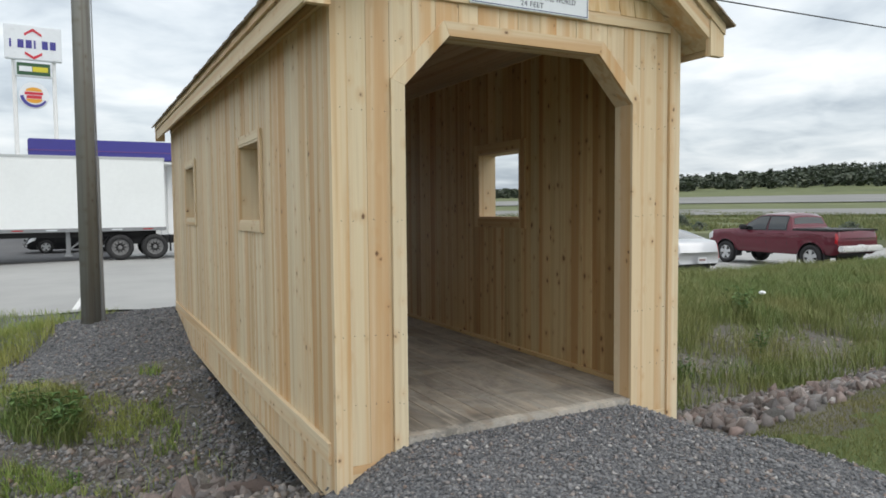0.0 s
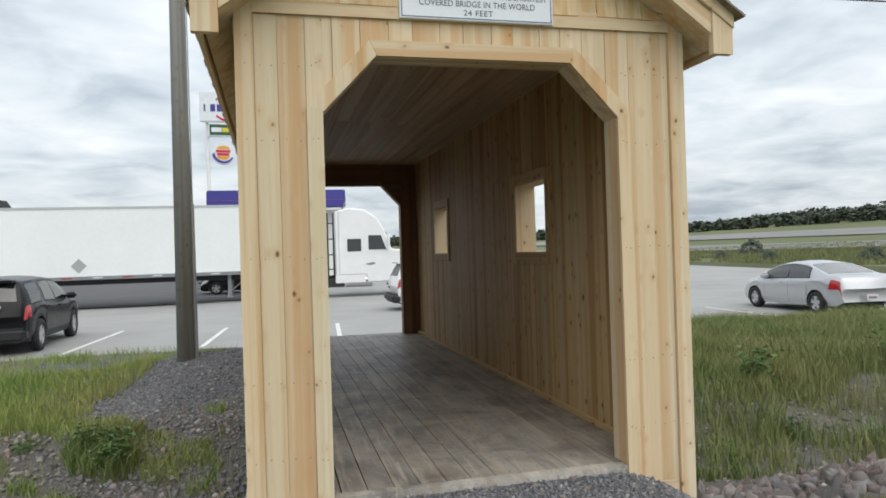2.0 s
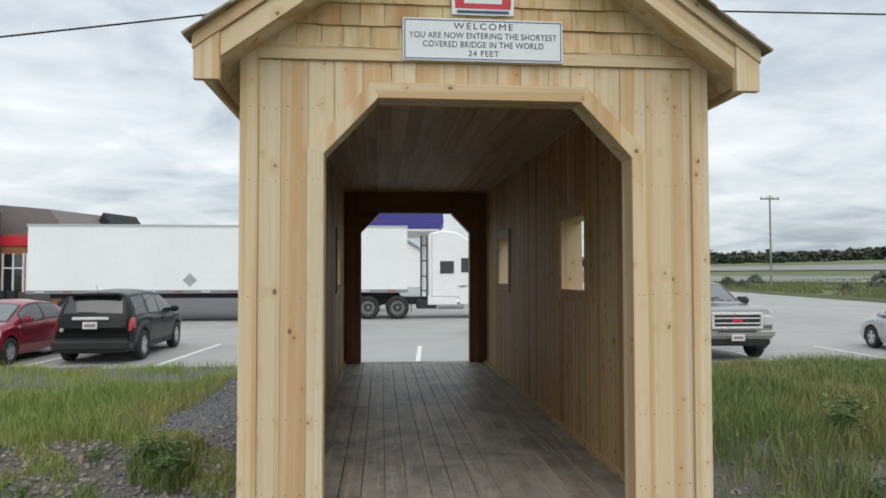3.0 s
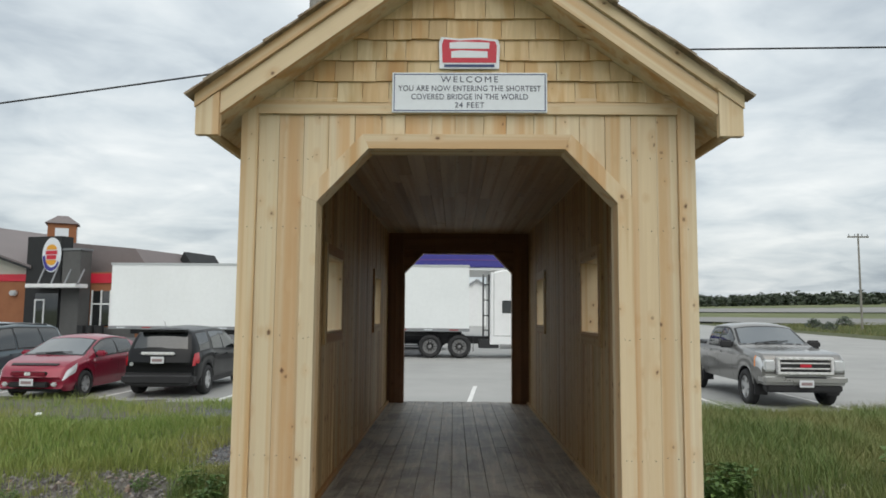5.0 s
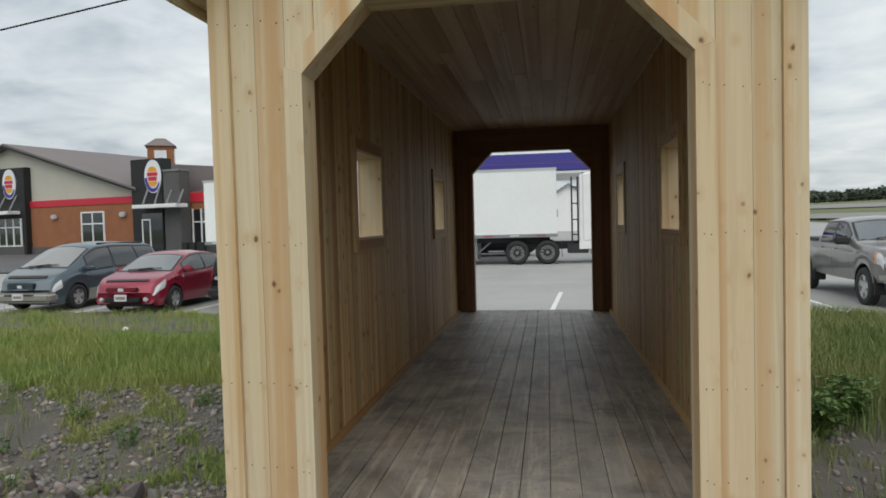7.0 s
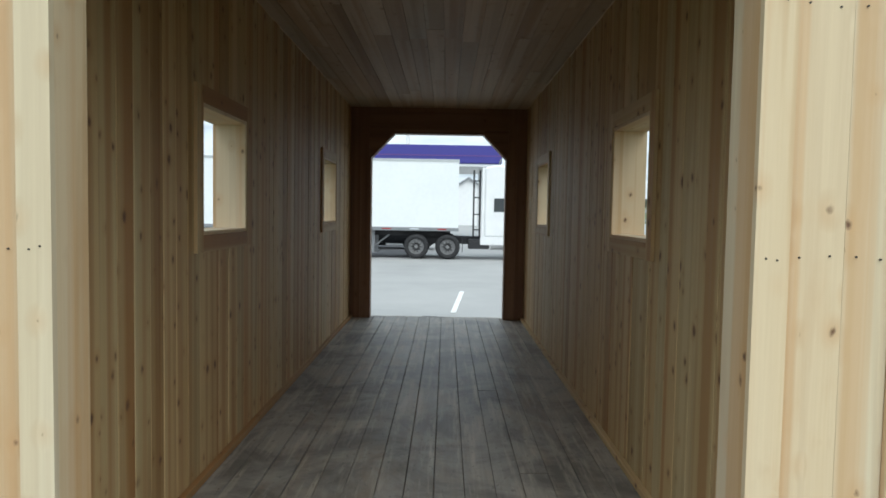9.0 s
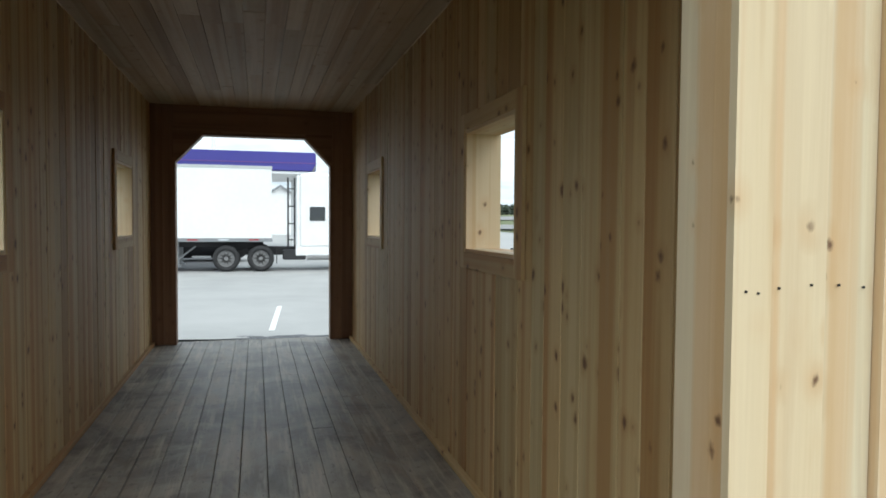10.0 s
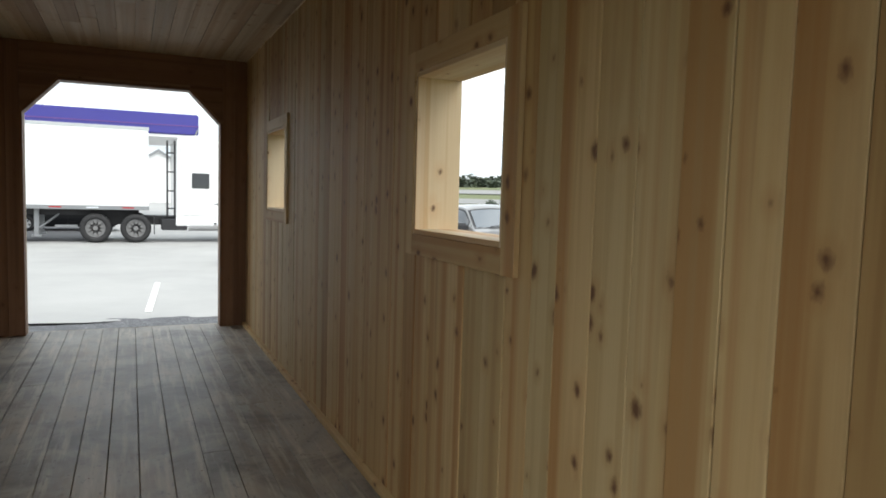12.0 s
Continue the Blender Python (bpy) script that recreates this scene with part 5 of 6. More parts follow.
        part("plain_bar", bm, PLATE_INK, pl)
    # tail
    if K.get("rear_bumper"):
        part("rear_bumper", box_bm(b - 0.05, b + 0.3, -W * 0.94, W * 0.94, z0 + 0.04, z0 + 0.34, 0.08, 3), K["rear_bumper"], body)
    if K.get("tailgate_bar"):
        part("tailgate_bar", box_bm(b - 0.035, b + 0.06, -0.40, 0.40, K["plate_r"] + 0.12, K["plate_r"] + 0.19, 0.02), BRIGHT, body)
        part("round_badge", tube_bm((b - 0.012, 0.62, K["plate_r"] - 0.1), (b + 0.02, 0.62, K["plate_r"] - 0.1), 0.045, 0.045, 14), ALLOY, body)
        part("aerial", tube_bm((r1 + 0.1, 0, S.top(r1 + 0.1)), (r1 - 0.05, 0, S.top(r1 + 0.1) + 0.2), 0.006, 0.004, 5), BLACK, body)
    if K.get("spoiler"):
        zr = S.top(r1 + 0.05)
        part("spoiler", box_bm(r1 - 0.16, r1 + 0.12, -W * 0.62, W * 0.62, zr - 0.055, zr + 0.01, 0.025), paint, body)
        rz = S.belt(b + 0.2) + 0.12
        part("wiper", box_bm(r0 - 0.005, r0 + 0.025, -0.1, 0.32, rz, rz + 0.03, 0.008), BLACK, body)
    if K.get("rails"):
        for s in (-1, 1):
            part("roof_rail", tube_bm((r1 + 0.35, s * W * 0.56, S.top(r1 + 0.35) - 0.03), (w0 - 0.5, s * W * 0.56, S.top(w0 - 0.5) - 0.03), 0.02), BLACK, body)
    if K.get("bed"):
        xa, xb, zt = K["bed"]
        part("bed_cover", box_bm(xa, xb, -W + 0.14, W - 0.14, zt - 0.03, zt + 0.03, 0.02), BLACK, body)
        for s in (-1, 1):
            part("bed_rail", box_bm(xa, xb, s * (W - 0.13), s * (W - 0.045), zt - 0.04, zt + 0.018, 0.012), BLACK, body)
        part("step_bumper", box_bm(b - 0.14, b + 0.1, -W * 0.97, W * 0.97, z0 + 0.16, z0 + 0.36, 0.04), BRIGHT, body)
        patch("tailgate_gap", BLACK, b + 0.10, b + 0.108, 0.3, 1.0, 1, 0.002, 2, 7)
    return c


def paint(name, colour, metal=0.3, rough=0.3):
    return plain(name, colour, rough, metal, 0.05, 14, coat=0.7)


SEDAN = dict(name="sedan", wheel=0.315, axles=(1.36, -1.24), lean=0.40,
             top=((-2.27, 0.70), (-2.22, 0.98), (-2.1, 1.06), (-1.66, 1.08), (-0.95, 1.385), (-0.35, 1.46), (0.2, 1.44), (0.5, 1.36), (1.3, 0.98), (1.85, 0.87), (2.12, 0.76), (2.24, 0.62), (2.27, 0.48)),
             belt=((-2.27, 0.64), (-2.2, 0.92), (-1.7, 0.985), (0.0, 0.935), (1.2, 0.90), (1.8, 0.80), (2.12, 0.67), (2.27, 0.44)),
             plan=((-2.27, 0.78), (-2.0, 0.85), (-1.3, 0.88), (0.0, 0.885), (1.4, 0.88), (1.95, 0.85), (2.27, 0.76)),
             sill=((-2.27, 0.36), (-2.1, 0.25), (0.0, 0.2), (2.1, 0.2), (2.27, 0.27)),
             glass=((-1.0, -0.24, 0.04), (-0.14, 0.86, -0.04)), doors=(0.95, -0.19, -1.02), handles=(0.0, -0.98), mirror_x=0.82,
             screen=(0.5, 1.24), rear=(-1.58, -0.98), dark_rear=False, head=(0.5, 0.05, 0.72, 1.0), head_taper=0.14, tail=(0.03, 0.34, 0.66, 0.95), tail_taper=0.12,
             grille=(0.42, 0.56, 0.66), grille_x=2.24, bars=2, plate_r=0.62, plate_f=0.42)
COUPE_SEDAN = dict(SEDAN, plate_r=0.5, tail=(0.03, 0.46, 0.62, 0.97), tail_taper=-0.1,
                   top=((-2.38, 0.62), (-2.365, 0.82), (-2.30, 1.0), (-2.2, 1.06), (-1.75, 1.09), (-0.85, 1.39), (-0.25, 1.45), (0.25, 1.42), (0.6, 1.33), (1.5, 0.95), (2.0, 0.82), (2.25, 0.7), (2.36, 0.56), (2.4, 0.45)),
                   belt=((-2.38, 0.58), (-2.365, 0.78), (-2.29, 0.94), (-2.1, 0.985), (-1.7, 1.0), (0.0, 0.94), (1.2, 0.88), (1.9, 0.77), (2.2, 0.64), (2.4, 0.42)),
                   plan=((-2.38, 0.76), (-2.05, 0.85), (-1.3, 0.895), (0.0, 0.89), (1.4, 0.89), (2.0, 0.85), (2.4, 0.74)),
                   sill=((-2.38, 0.38), (-2.1, 0.26), (0.0, 0.2), (2.1, 0.2), (2.4, 0.27)), glass=((-1.12, -0.22, 0.08), (-0.12, 0.98, -0.06)), screen=(0.58, 1.42), rear=(-1.66, -0.9), axles=(1.47, -1.36), grille_x=2.36)
SUV = dict(SEDAN, name="suv", wheel=0.365, axles=(1.43, -1.42), arch=1.15, lean=0.34, round=0.2,
           top=((-2.38, 0.70), (-2.36, 1.02), (-2.3, 1.14), (-2.02, 1.60), (-1.8, 1.66), (-0.4, 1.70), (0.25, 1.67), (0.55, 1.58), (1.28, 1.15), (1.6, 1.08), (2.1, 0.99), (2.3, 0.86), (2.38, 0.62)),
           belt=((-2.38, 0.66), (-2.33, 1.04), (-1.2, 1.10), (0.0, 1.05), (1.2, 1.02), (1.7, 0.96), (2.1, 0.87), (2.3, 0.74), (2.38, 0.55)),
           plan=((-2.38, 0.82), (-2.1, 0.89), (-1.3, 0.92), (0.0, 0.91), (1.4, 0.92), (2.0, 0.89), (2.38, 0.80)),
           sill=((-2.38, 0.36), (-2.15, 0.27), (0.0, 0.25), (2.1, 0.26), (2.38, 0.34)),
           glass=((-1.95, -1.28, 0.08), (-1.02, -0.2, 0.03), (-0.1, 0.82, -0.04)), doors=(0.92, -0.15, -1.06), handles=(-0.02, -0.95), mirror_x=0.85,
           screen=(0.52, 1.2), rear=(-2.28, -2.02), dark_rear=True, head=(0.5, 0.1, 0.72, 1.0), tail=(0.02, 0.3, 0.70, 1.04), tail_taper=0.06,
           grille=(0.46, 0.66, 0.82), grille_x=2.35, plate_r=0.90, plate_f=0.5, clad=True, spoiler=True, rear_bumper=BLACK)
VAN = dict(SUV, name="minivan", wheel=0.33, axles=(1.48, -1.42), lean=0.32, round=0.22,
           top=((-2.45, 0.70), (-2.42, 1.0), (-2.36, 1.12), (-2.12, 1.60), (-1.9, 1.68), (-0.3, 1.74), (0.45, 1.70), (0.75, 1.60), (1.68, 1.08), (2.1, 0.95), (2.33, 0.82), (2.45, 0.55)),
           belt=((-2.45, 0.66), (-2.38, 1.0), (0.0, 0.99), (1.5, 0.95), (2.05, 0.84), (2.33, 0.70), (2.45, 0.5)),
           plan=((-2.45, 0.84), (-2.1, 0.91), (0.0, 0.93), (1.4, 0.93), (2.0, 0.90), (2.45, 0.78)),
           sill=((-2.45, 0.34), (-2.2, 0.24), (0.0, 0.21), (2.2, 0.2), (2.45, 0.27)),
           glass=((-2.02, -1.2, 0.06), (-1.08, -0.06, 0.0), (0.06, 1.08, -0.06)), doors=(1.16, 0.0, -1.14), handles=(0.12, -0.25), mirror_x=1.1,
           screen=(0.72, 1.6), rear=(-2.34, -2.12), grille=(0.40, 0.58, 0.76), grille_x=2.40, bars=3, head=(0.38, 0.03, 0.66, 0.98), head_taper=0.0, clad=False, spoiler=False, rear_bumper=None, rails=True, bumper=(0.26, 0.52), plate_f=0.42, plate_x=0.05)
PICKUP = dict(SEDAN, name="pickup_truck", wheel=0.425, axles=(1.93, -1.80), arch=1.2, lean=0.30, round=0.10,
              top=((-2.9, 0.95), (-2.88, 1.32), (-2.8, 1.36), (-1.06, 1.36), (-1.0, 1.42), (-0.88, 1.88), (-0.7, 1.93), (0.1, 1.95), (0.45, 1.91), (0.62, 1.82), (1.22, 1.42), (1.4, 1.36), (2.3, 1.31), (2.74, 1.26), (2.86, 1.19), (2.9, 1.0)),
              belt=((-2.9, 0.92), (-2.86, 1.30), (-1.0, 1.31), (1.1, 1.29), (2.3, 1.25), (2.74, 1.21), (2.86, 1.13), (2.9, 0.95)),
              plan=((-2.9, 0.95), (-2.7, 0.985), (0.0, 0.985), (2.3, 1.0), (2.7, 0.98), (2.9, 0.92)),
              sill=((-2.9, 0.62), (-2.7, 0.52), (0.0, 0.49), (2.3, 0.52), (2.9, 0.60)),
              glass=((-0.78, -0.04, 0.0), (0.08, 0.98, -0.05)), doors=(1.08, 0.02, -0.86), handles=(0.16, -0.72), mirror_x=0.98, mirror_h=0.2, mirror_out=0.26, mirror=BLACK,
              screen=(0.6, 1.2), rear=(-0.97, -0.9), dark_rear=True, head=(0.26, 0.0, 0.6, 0.97), head_taper=0.0, tail=(0.02, 0.14, 0.5, 0.95), tail_taper=0.0,
              grille=(0.58, 0.85, 1.15), grille_x=2.92, surround=True, bars=2, bar_mat=BRIGHT, badge=RED, badge_w=0.13, plate_r=0.8, plate_f=0.60, plate_x=0.05,
              amber=True, front_lamp=(0.64, 0.90, 0.86, 1.14), bed=(-2.84, -1.06, 1.36), bumper=(0.56, 0.80), air_dam=True, two_tone=plain("bumper_silver", (0.42, 0.42, 0.41), 0.3, 0.6))

P_BLACK = plain("black_car_paint", (0.008, 0.0085, 0.01), 0.3, 0.0, 0.05, 14, coat=0.12)
P_BLACK.node_tree.nodes["Principled BSDF"].inputs["Specular IOR Level"].default_value = 0.25
P_RED = paint("crimson_car_paint", (0.27, 0.010, 0.036), 0.2)
P_TEAL = paint("slate_blue_car_paint", (0.08, 0.115, 0.135), 0.4)
P_GREY = paint("grey_car_paint", (0.21, 0.207, 0.20), 0.4)
P_SILVER = paint("silver_car_paint", (0.55, 0.56, 0.58), 0.5)
P_MAROON = paint("maroon_car_paint", (0.12, 0.008, 0.022), 0.3)
P_WHITE = paint("white_car_paint", (0.80, 0.81, 0.82), 0.0)
P_TAN = paint("champagne_trim_paint", (0.36, 0.35, 0.32), 0.4)


def on_lot(x, y):
    return (x, y, float(lot_z(y, x)) + 0.005)


car(dict(SUV, tailgate_bar=True), on_lot(-7.2, 15.15), 91, P_BLACK, "black sport utility car with red tail lamps parked nose away")
car(dict(SEDAN, hood_line=True), on_lot(-9.8, 14.3), -91, P_RED, "bright crimson four-door sedan parked nose towards the ditch")
car(dict(VAN, two_tone=P_TAN, lower=P_TAN, hood_line=True), on_lot(-12.8, 14.95), -93, P_TEAL, "slate blue minivan with champagne lower trim beside the red sedan", "minivan")
car(PICKUP, on_lot(8.05, 15.1), -92, P_GREY, "grey crew cab pickup truck with a chrome grille", "pickup truck")
car(COUPE_SEDAN, on_lot(14.2, 13.5), 84, P_SILVER, "silver four-door sedan with dust on its flanks")
car(dict(PICKUP, two_tone=P_MAROON, amber=False), on_lot(20.6, 13.2), 86, P_MAROON, "dark maroon crew cab pickup truck with a covered bed", "pickup truck")
car(SUV, on_lot(5.0, 19.3), 0, P_WHITE, "white compact sport utility car with dark glass")
# a dark car beyond the trailer
car(SEDAN, on_lot(-2.6, 34.0), 180, P_BLACK, "black sedan standing on the far side of the trailer")


# ---- restaurant ----
def restaurant():
    BRICK = ground_mat("brown_brick", ((0.3, (0.24, 0.095, 0.045)), (0.5, (0.30, 0.125, 0.06)), (0.7, (0.35, 0.15, 0.072))), 1.2, 14, bump=0.2)
    STUCCO = plain("beige_stucco", (0.52, 0.51, 0.44), 0.85, grain=0.08, scale=8)
    ROOFING = plain("grey_roofing", (0.20, 0.175, 0.175), 0.85, grain=0.15, scale=5)
    DARK = plain("charcoal_panel", (0.014, 0.015, 0.016), 0.6)
    SLATE = plain("grey_stone_tile", (0.10, 0.10, 0.098), 0.8, grain=0.25, scale=3)
    g = -0.8
    r = empty("restaurant", (-30.53, 44.8, 0.0), "single-storey fast-food restaurant with brown brick walls and grey gabled roof", "restaurant", turn=-15)
    wall = part("wall", prism_bm([(-25.8, g), (0.7, g), (0.7, 4.45), (-13.05, 8.35), (-25.8, 4.65)], 0.0, 14), STUCCO, r, "beige stucco gable wall")
    part("brick_base", box_bm(-25.9, 0.72, -0.14, 0.0, 0.16, 3.36), BRICK, wall, "brown brick facing")
    part("stone_plinth", box_bm(-25.95, 0.74, -0.2, 0.0, g, 0.16), SLATE, wall)
    part("red_stripe", box_bm(-25.92, 0.45, -0.2, 0.0, 3.36, 3.86), RED, wall, "bright red stripe")
    roof = part("roof", prism_bm([(-26.9, 4.35), (-13.05, 8.34), (1.2, 4.2), (1.2, 4.44), (-13.05, 8.62), (-26.9, 4.6)], -0.7, 14.5), ROOFING, r, "shallow grey-brown gabled roof")
    part("rake_trim", prism_bm([(-26.9, 4.3), (-13.05, 8.3), (1.2, 4.15), (1.2, 4.3), (-13.05, 8.46), (-26.9, 4.45)], -0.78, -0.7), DARK, roof)
    for x in (-5.0, -20.5):
        w = part("window", box_bm(x, x + 2.3, -0.19, -0.05, 0.45, 2.75), CARGLASS, wall)
        for a, b, c, d in ((x - 0.09, x + 0.02, 0.36, 2.84), (x + 2.28, x + 2.39, 0.36, 2.84), (x + 0.02, x + 2.28, 0.36, 0.47), (x + 0.02, x + 2.28, 2.73, 2.84), (x + 0.02, x + 2.28, 1.85, 1.95), (x + 1.1, x + 1.2, 0.47, 2.73)):
            part("window_frame", box_bm(a, b, -0.24, -0.1, c, d), WHITE, w)
    for x in (-8.0, -0.6):
        part("wall_lamp", box_bm(x - 0.32, x + 0.32, -0.4, -0.14, 2.35, 2.72, 0.08), ALLOY, wall, "small silver wall lamp")
    # dark sign towers, one over the door and one over the drive-through bay
    for x0, x1, top, lx, lz in ((0.75, 3.75, 6.45, 2.95, 5.15), (-16.2, -10.85, 6.6, -12.6, 5.3)):
        tw = part("sign_tower", box_bm(x0, x1, -0.6, 0.4, g, top, 0.03), DARK, r, "charcoal tower with a round sign")
        before = set(r.children)
        round_logo(r, 1.2, 0.66)
        for o in set(r.children) - before:
            o.matrix_basis = pose(lx, -0.6, lz)
        if x0 > 0:
            part("entrance", box_bm(x0 + 1.0, x1 - 0.05, -0.65, -0.5, g, 2.5), CARGLASS, tw)
            for xx in (x0 + 1.0, x0 + 1.75):
                part("door_frame", box_bm(xx, xx + 0.09, -0.7, -0.6, g, 2.1), WHITE, tw)
            part("door_frame", box_bm(x0 + 1.09, x0 + 1.75, -0.7, -0.6, 2.0, 2.1), WHITE, tw)
        else:
            part("entrance", box_bm(x0 + 1.2, x1 - 0.5, -0.65, -0.5, 0.3, 2.5), CARGLASS, tw)
            for xx in (x1 - 0.6, x1 - 1.5, x1 - 2.4, x1 - 3.3):
                part("door_frame", box_bm(xx, xx + 0.12, -0.7, -0.6, 0.3, 2.5), WHITE, tw)
            for zz in (0.25, 1.75):
                part("door_frame", box_bm(x0 + 1.2, x1 - 0.48, -0.69, -0.61, zz, zz + 0.1), WHITE, tw)
            part("stone_base", box_bm(x0 + 0.6, x1 - 0.3, -0.64, -0.5, g, 0.25), SLATE, tw)
        a0, a1 = (1.9, 6.1) if x0 > 0 else (x0 - 0.2, x1 - 0.6)
        aw = part("awning", box_bm(a0, a1, -1.7, -0.6, 2.85, 3.12, 0.03), WHITE, r, "pale steel awning on tie rods")
        for k in range(4):
            xx = a0 + 0.5 + k * (a1 - a0 - 0.9) / 3
            part("tie_rod", tube_bm((xx + 0.5, -1.6, 3.12), (xx, -0.58, 4.35 if xx < x1 else 4.1), 0.06), STEEL, aw)
    part("stone_tower", box_bm(3.75, 5.3, -0.5, 0.5, g, 5.45, 0.03), SLATE, r, "grey stone entrance block")
    part("coping", box_bm(3.76, 5.36, -0.56, 0.56, 5.45, 5.6, 0.02), STEEL, r)
    # lower wing beyond the entrance
    side = part("wing_wall", box_bm(5.0, 9.0, 0.6, 11, g, 4.0), BRICK, r)
    part("red_stripe", box_bm(5.0, 9.02, 0.5, 0.6, 3.25, 3.9), RED, side)
    part("stone_plinth", box_bm(5.0, 9.04, 0.48, 0.6, g, 0.2), SLATE, side)
    for x in (5.5, 7.3):
        w = part("window", box_bm(x, x + 1.5, 0.52, 0.6, 0.3, 2.7), CARGLASS, side)
        for xx in (x - 0.08, x + 0.7, x + 1.46):
            part("window_frame", box_bm(xx, xx + 0.1, 0.46, 0.56, 0.25, 2.75), WHITE, w)
        part("window_frame", box_bm(x, x + 1.5, 0.47, 0.55, 1.75, 1.85), WHITE, w)
    part("wing_roof", prism_bm([(0.6, 4.0), (9.0, 4.0), (7.6, 5.75), (0.6, 6.4)], 2.0, 10.0), ROOFING, r)
    part("roof_gable", prism_bm([(7.3, 4.1), (9.6, 4.1), (8.3, 5.9)], 6.5, 10.5), DARK, r, "dark end of the wing roof")
    # cupola, turned on the roof
    cup = part("cupola", box_bm(-0.95, 0.95, -0.95, 0.95, 4.6, 7.85), BRICK, r, "brick cupola with pale louvred windows")
    cup.matrix_basis = pose(-0.45, 3.6, 0, 0, 0, 42)
    bm = bmesh.new()
    apex = [bm.verts.new((x * 0.35, y * 0.35, 8.5)) for x, y in ((-1, -1), (1, -1), (1, 1), (-1, 1))]
    eave = [bm.verts.new((x * 1.15, y * 1.15, 7.85)) for x, y in ((-1, -1), (1, -1), (1, 1), (-1, 1))]
    bm.faces.new(apex)
    bm.faces.new(eave[::-1])
    for i in range(4):
        bm.faces.new((eave[i], eave[(i + 1) % 4], apex[(i + 1) % 4], apex[i]))
    part("cupola_roof", bm, ROOFING, cup)
    for a in (0, 90, 180, 270):
        m = Matrix.Rotation(radians(a), 4, "Z")
        bm = box_bm(-0.45, 0.45, -1.0, -0.94, 6.55, 7.5, 0.02)
        bm.transform(m)
        part("cupola_window", bm, SIGNWHITE, cup)
    # bins and benches by the door
    for x in (5.6, 6.3, 7.0):
        part("litter_bin", tube_bm((x, -0.4, g), (x, -0.4, g + 1.15), 0.3, 0.32, 12), DARK, r)


restaurant()


# ---- plants ----
def blades(name, x, y, hmin, hmax, width, material, lean=0.35, segs=2):
    """Grass: each blade a bent tapering strip."""
    n = len(x)
    z = height(x, y) - 0.01
    h = rng.uniform(hmin, hmax, n) * (0.65 + 0.5 * (0.5 + 0.5 * wavy(x, y, 1.7, 9.0)))
    a = rng.uniform(0, 2 * math.pi, n)
    d = np.stack([np.cos(a), np.sin(a)], -1)
    t = rng.uniform(0, 2 * math.pi, n)
    w = width * rng.uniform(0.6, 1.3, n)
    side = np.stack([np.cos(t), np.sin(t)], -1) * w[:, None] / 2
    ln = lean * rng.uniform(0.2, 1.0, n) * h
    base = np.stack([x, y], -1)
    out = []
    if segs == 1:
        out = [np.c_[base - side, z], np.c_[base + side, z], np.c_[base + d * ln[:, None], z + h]]
        v = np.stack(out, 1).reshape(-1, 3)
        f = np.arange(n * 3).reshape(-1, 3)
    else:
        mid = base + d * (ln * 0.3)[:, None]
        out = [np.c_[base - side, z], np.c_[base + side, z], np.c_[mid + side * 0.8, z + h * 0.55], np.c_[mid - side * 0.8, z + h * 0.55], np.c_[base + d * ln[:, None], z + h * (1 - 0.25 * lean)]]
        v = np.stack(out, 1).reshape(-1, 3)
        k = np.arange(n)[:, None] * 5
        f = np.concatenate([k + np.array([[0, 1, 2]]), k + np.array([[0, 2, 3]]), k + np.array([[3, 2, 4]])])
    return quick_mesh(name, v, f, material)


def scatter(n, x0, x1, y0, y1, keep):
    x, y = rng.uniform(x0, x1, n), rng.uniform(y0, y1, n)
    m = keep(x, y)
    return x[m], y[m]


def tall_keep(x, y):
    wob = 0.5 * wavy(x, y, 1.1, 3.3) + 0.25 * wavy(x, y, 3.7, 1.3)
    left = (x < -2.6 - 0.42 * (8.5 - y) * 0.6 + wob * 0.5) | (y < 4.0)
    side = np.where(x < 0, left, x > 1.55)
    dens = rng.uniform(0, 1, len(x))
    start = np.where(x < 0, 4.75, 4.1) + wob
    low = np.where(x < 0, 0.13, np.where(x > 3.2, 0.55, 0.16))
    full = (y > start) & (y < lot_edge(x) - np.where(x < 0, 3.7, 1.2) + wob * 0.8)
    return side & ((full & (dens < 0.9)) | ((y > 1.6) & (y <= start) & (dens < low * (0.5 + wavy(x, y, 2.4, 7.7)))) | ((x < 0) & (y > 8.5) & (y < lot_edge(x) - 0.1) & (dens < 0.12 + 0.3 * (wavy(x, y, 1.9, 4.4) > 0.35))))


gx, gy = scatter(230000, -17, -1.4, 1.6, 12.6, tall_keep)
tagged(blades("tall_grass", gx, gy, 0.11, 0.29, 0.008, GRASS, 0.6), "lush green uncut grass on the ditch bank", "grass", kind="stuff")
gx, gy = scatter(5500, -3.5, -2.2, 3.2, 4.9, lambda x, y: ((x + 2.85) / 0.42) ** 2 + ((y - 4.1) / 0.6) ** 2 + 0.5 * wavy(x, y, 4.0, 2.0) < 0.85)
tagged(blades("grass_clump", gx, gy, 0.12, 0.36, 0.009, GRASS_OLIVE, 0.7), "dense clump of dark green grass on the stony bank", "grass", kind="stuff")
gx, gy = scatter(330000, 1.5, 26, 1.6, 11.6, tall_keep)
tagged(blades("tall_grass", gx, gy, 0.18, 0.48, 0.009, GRASS_OLIVE, 0.6), "tall green and straw-coloured grass along the lot edge", "grass", kind="stuff")


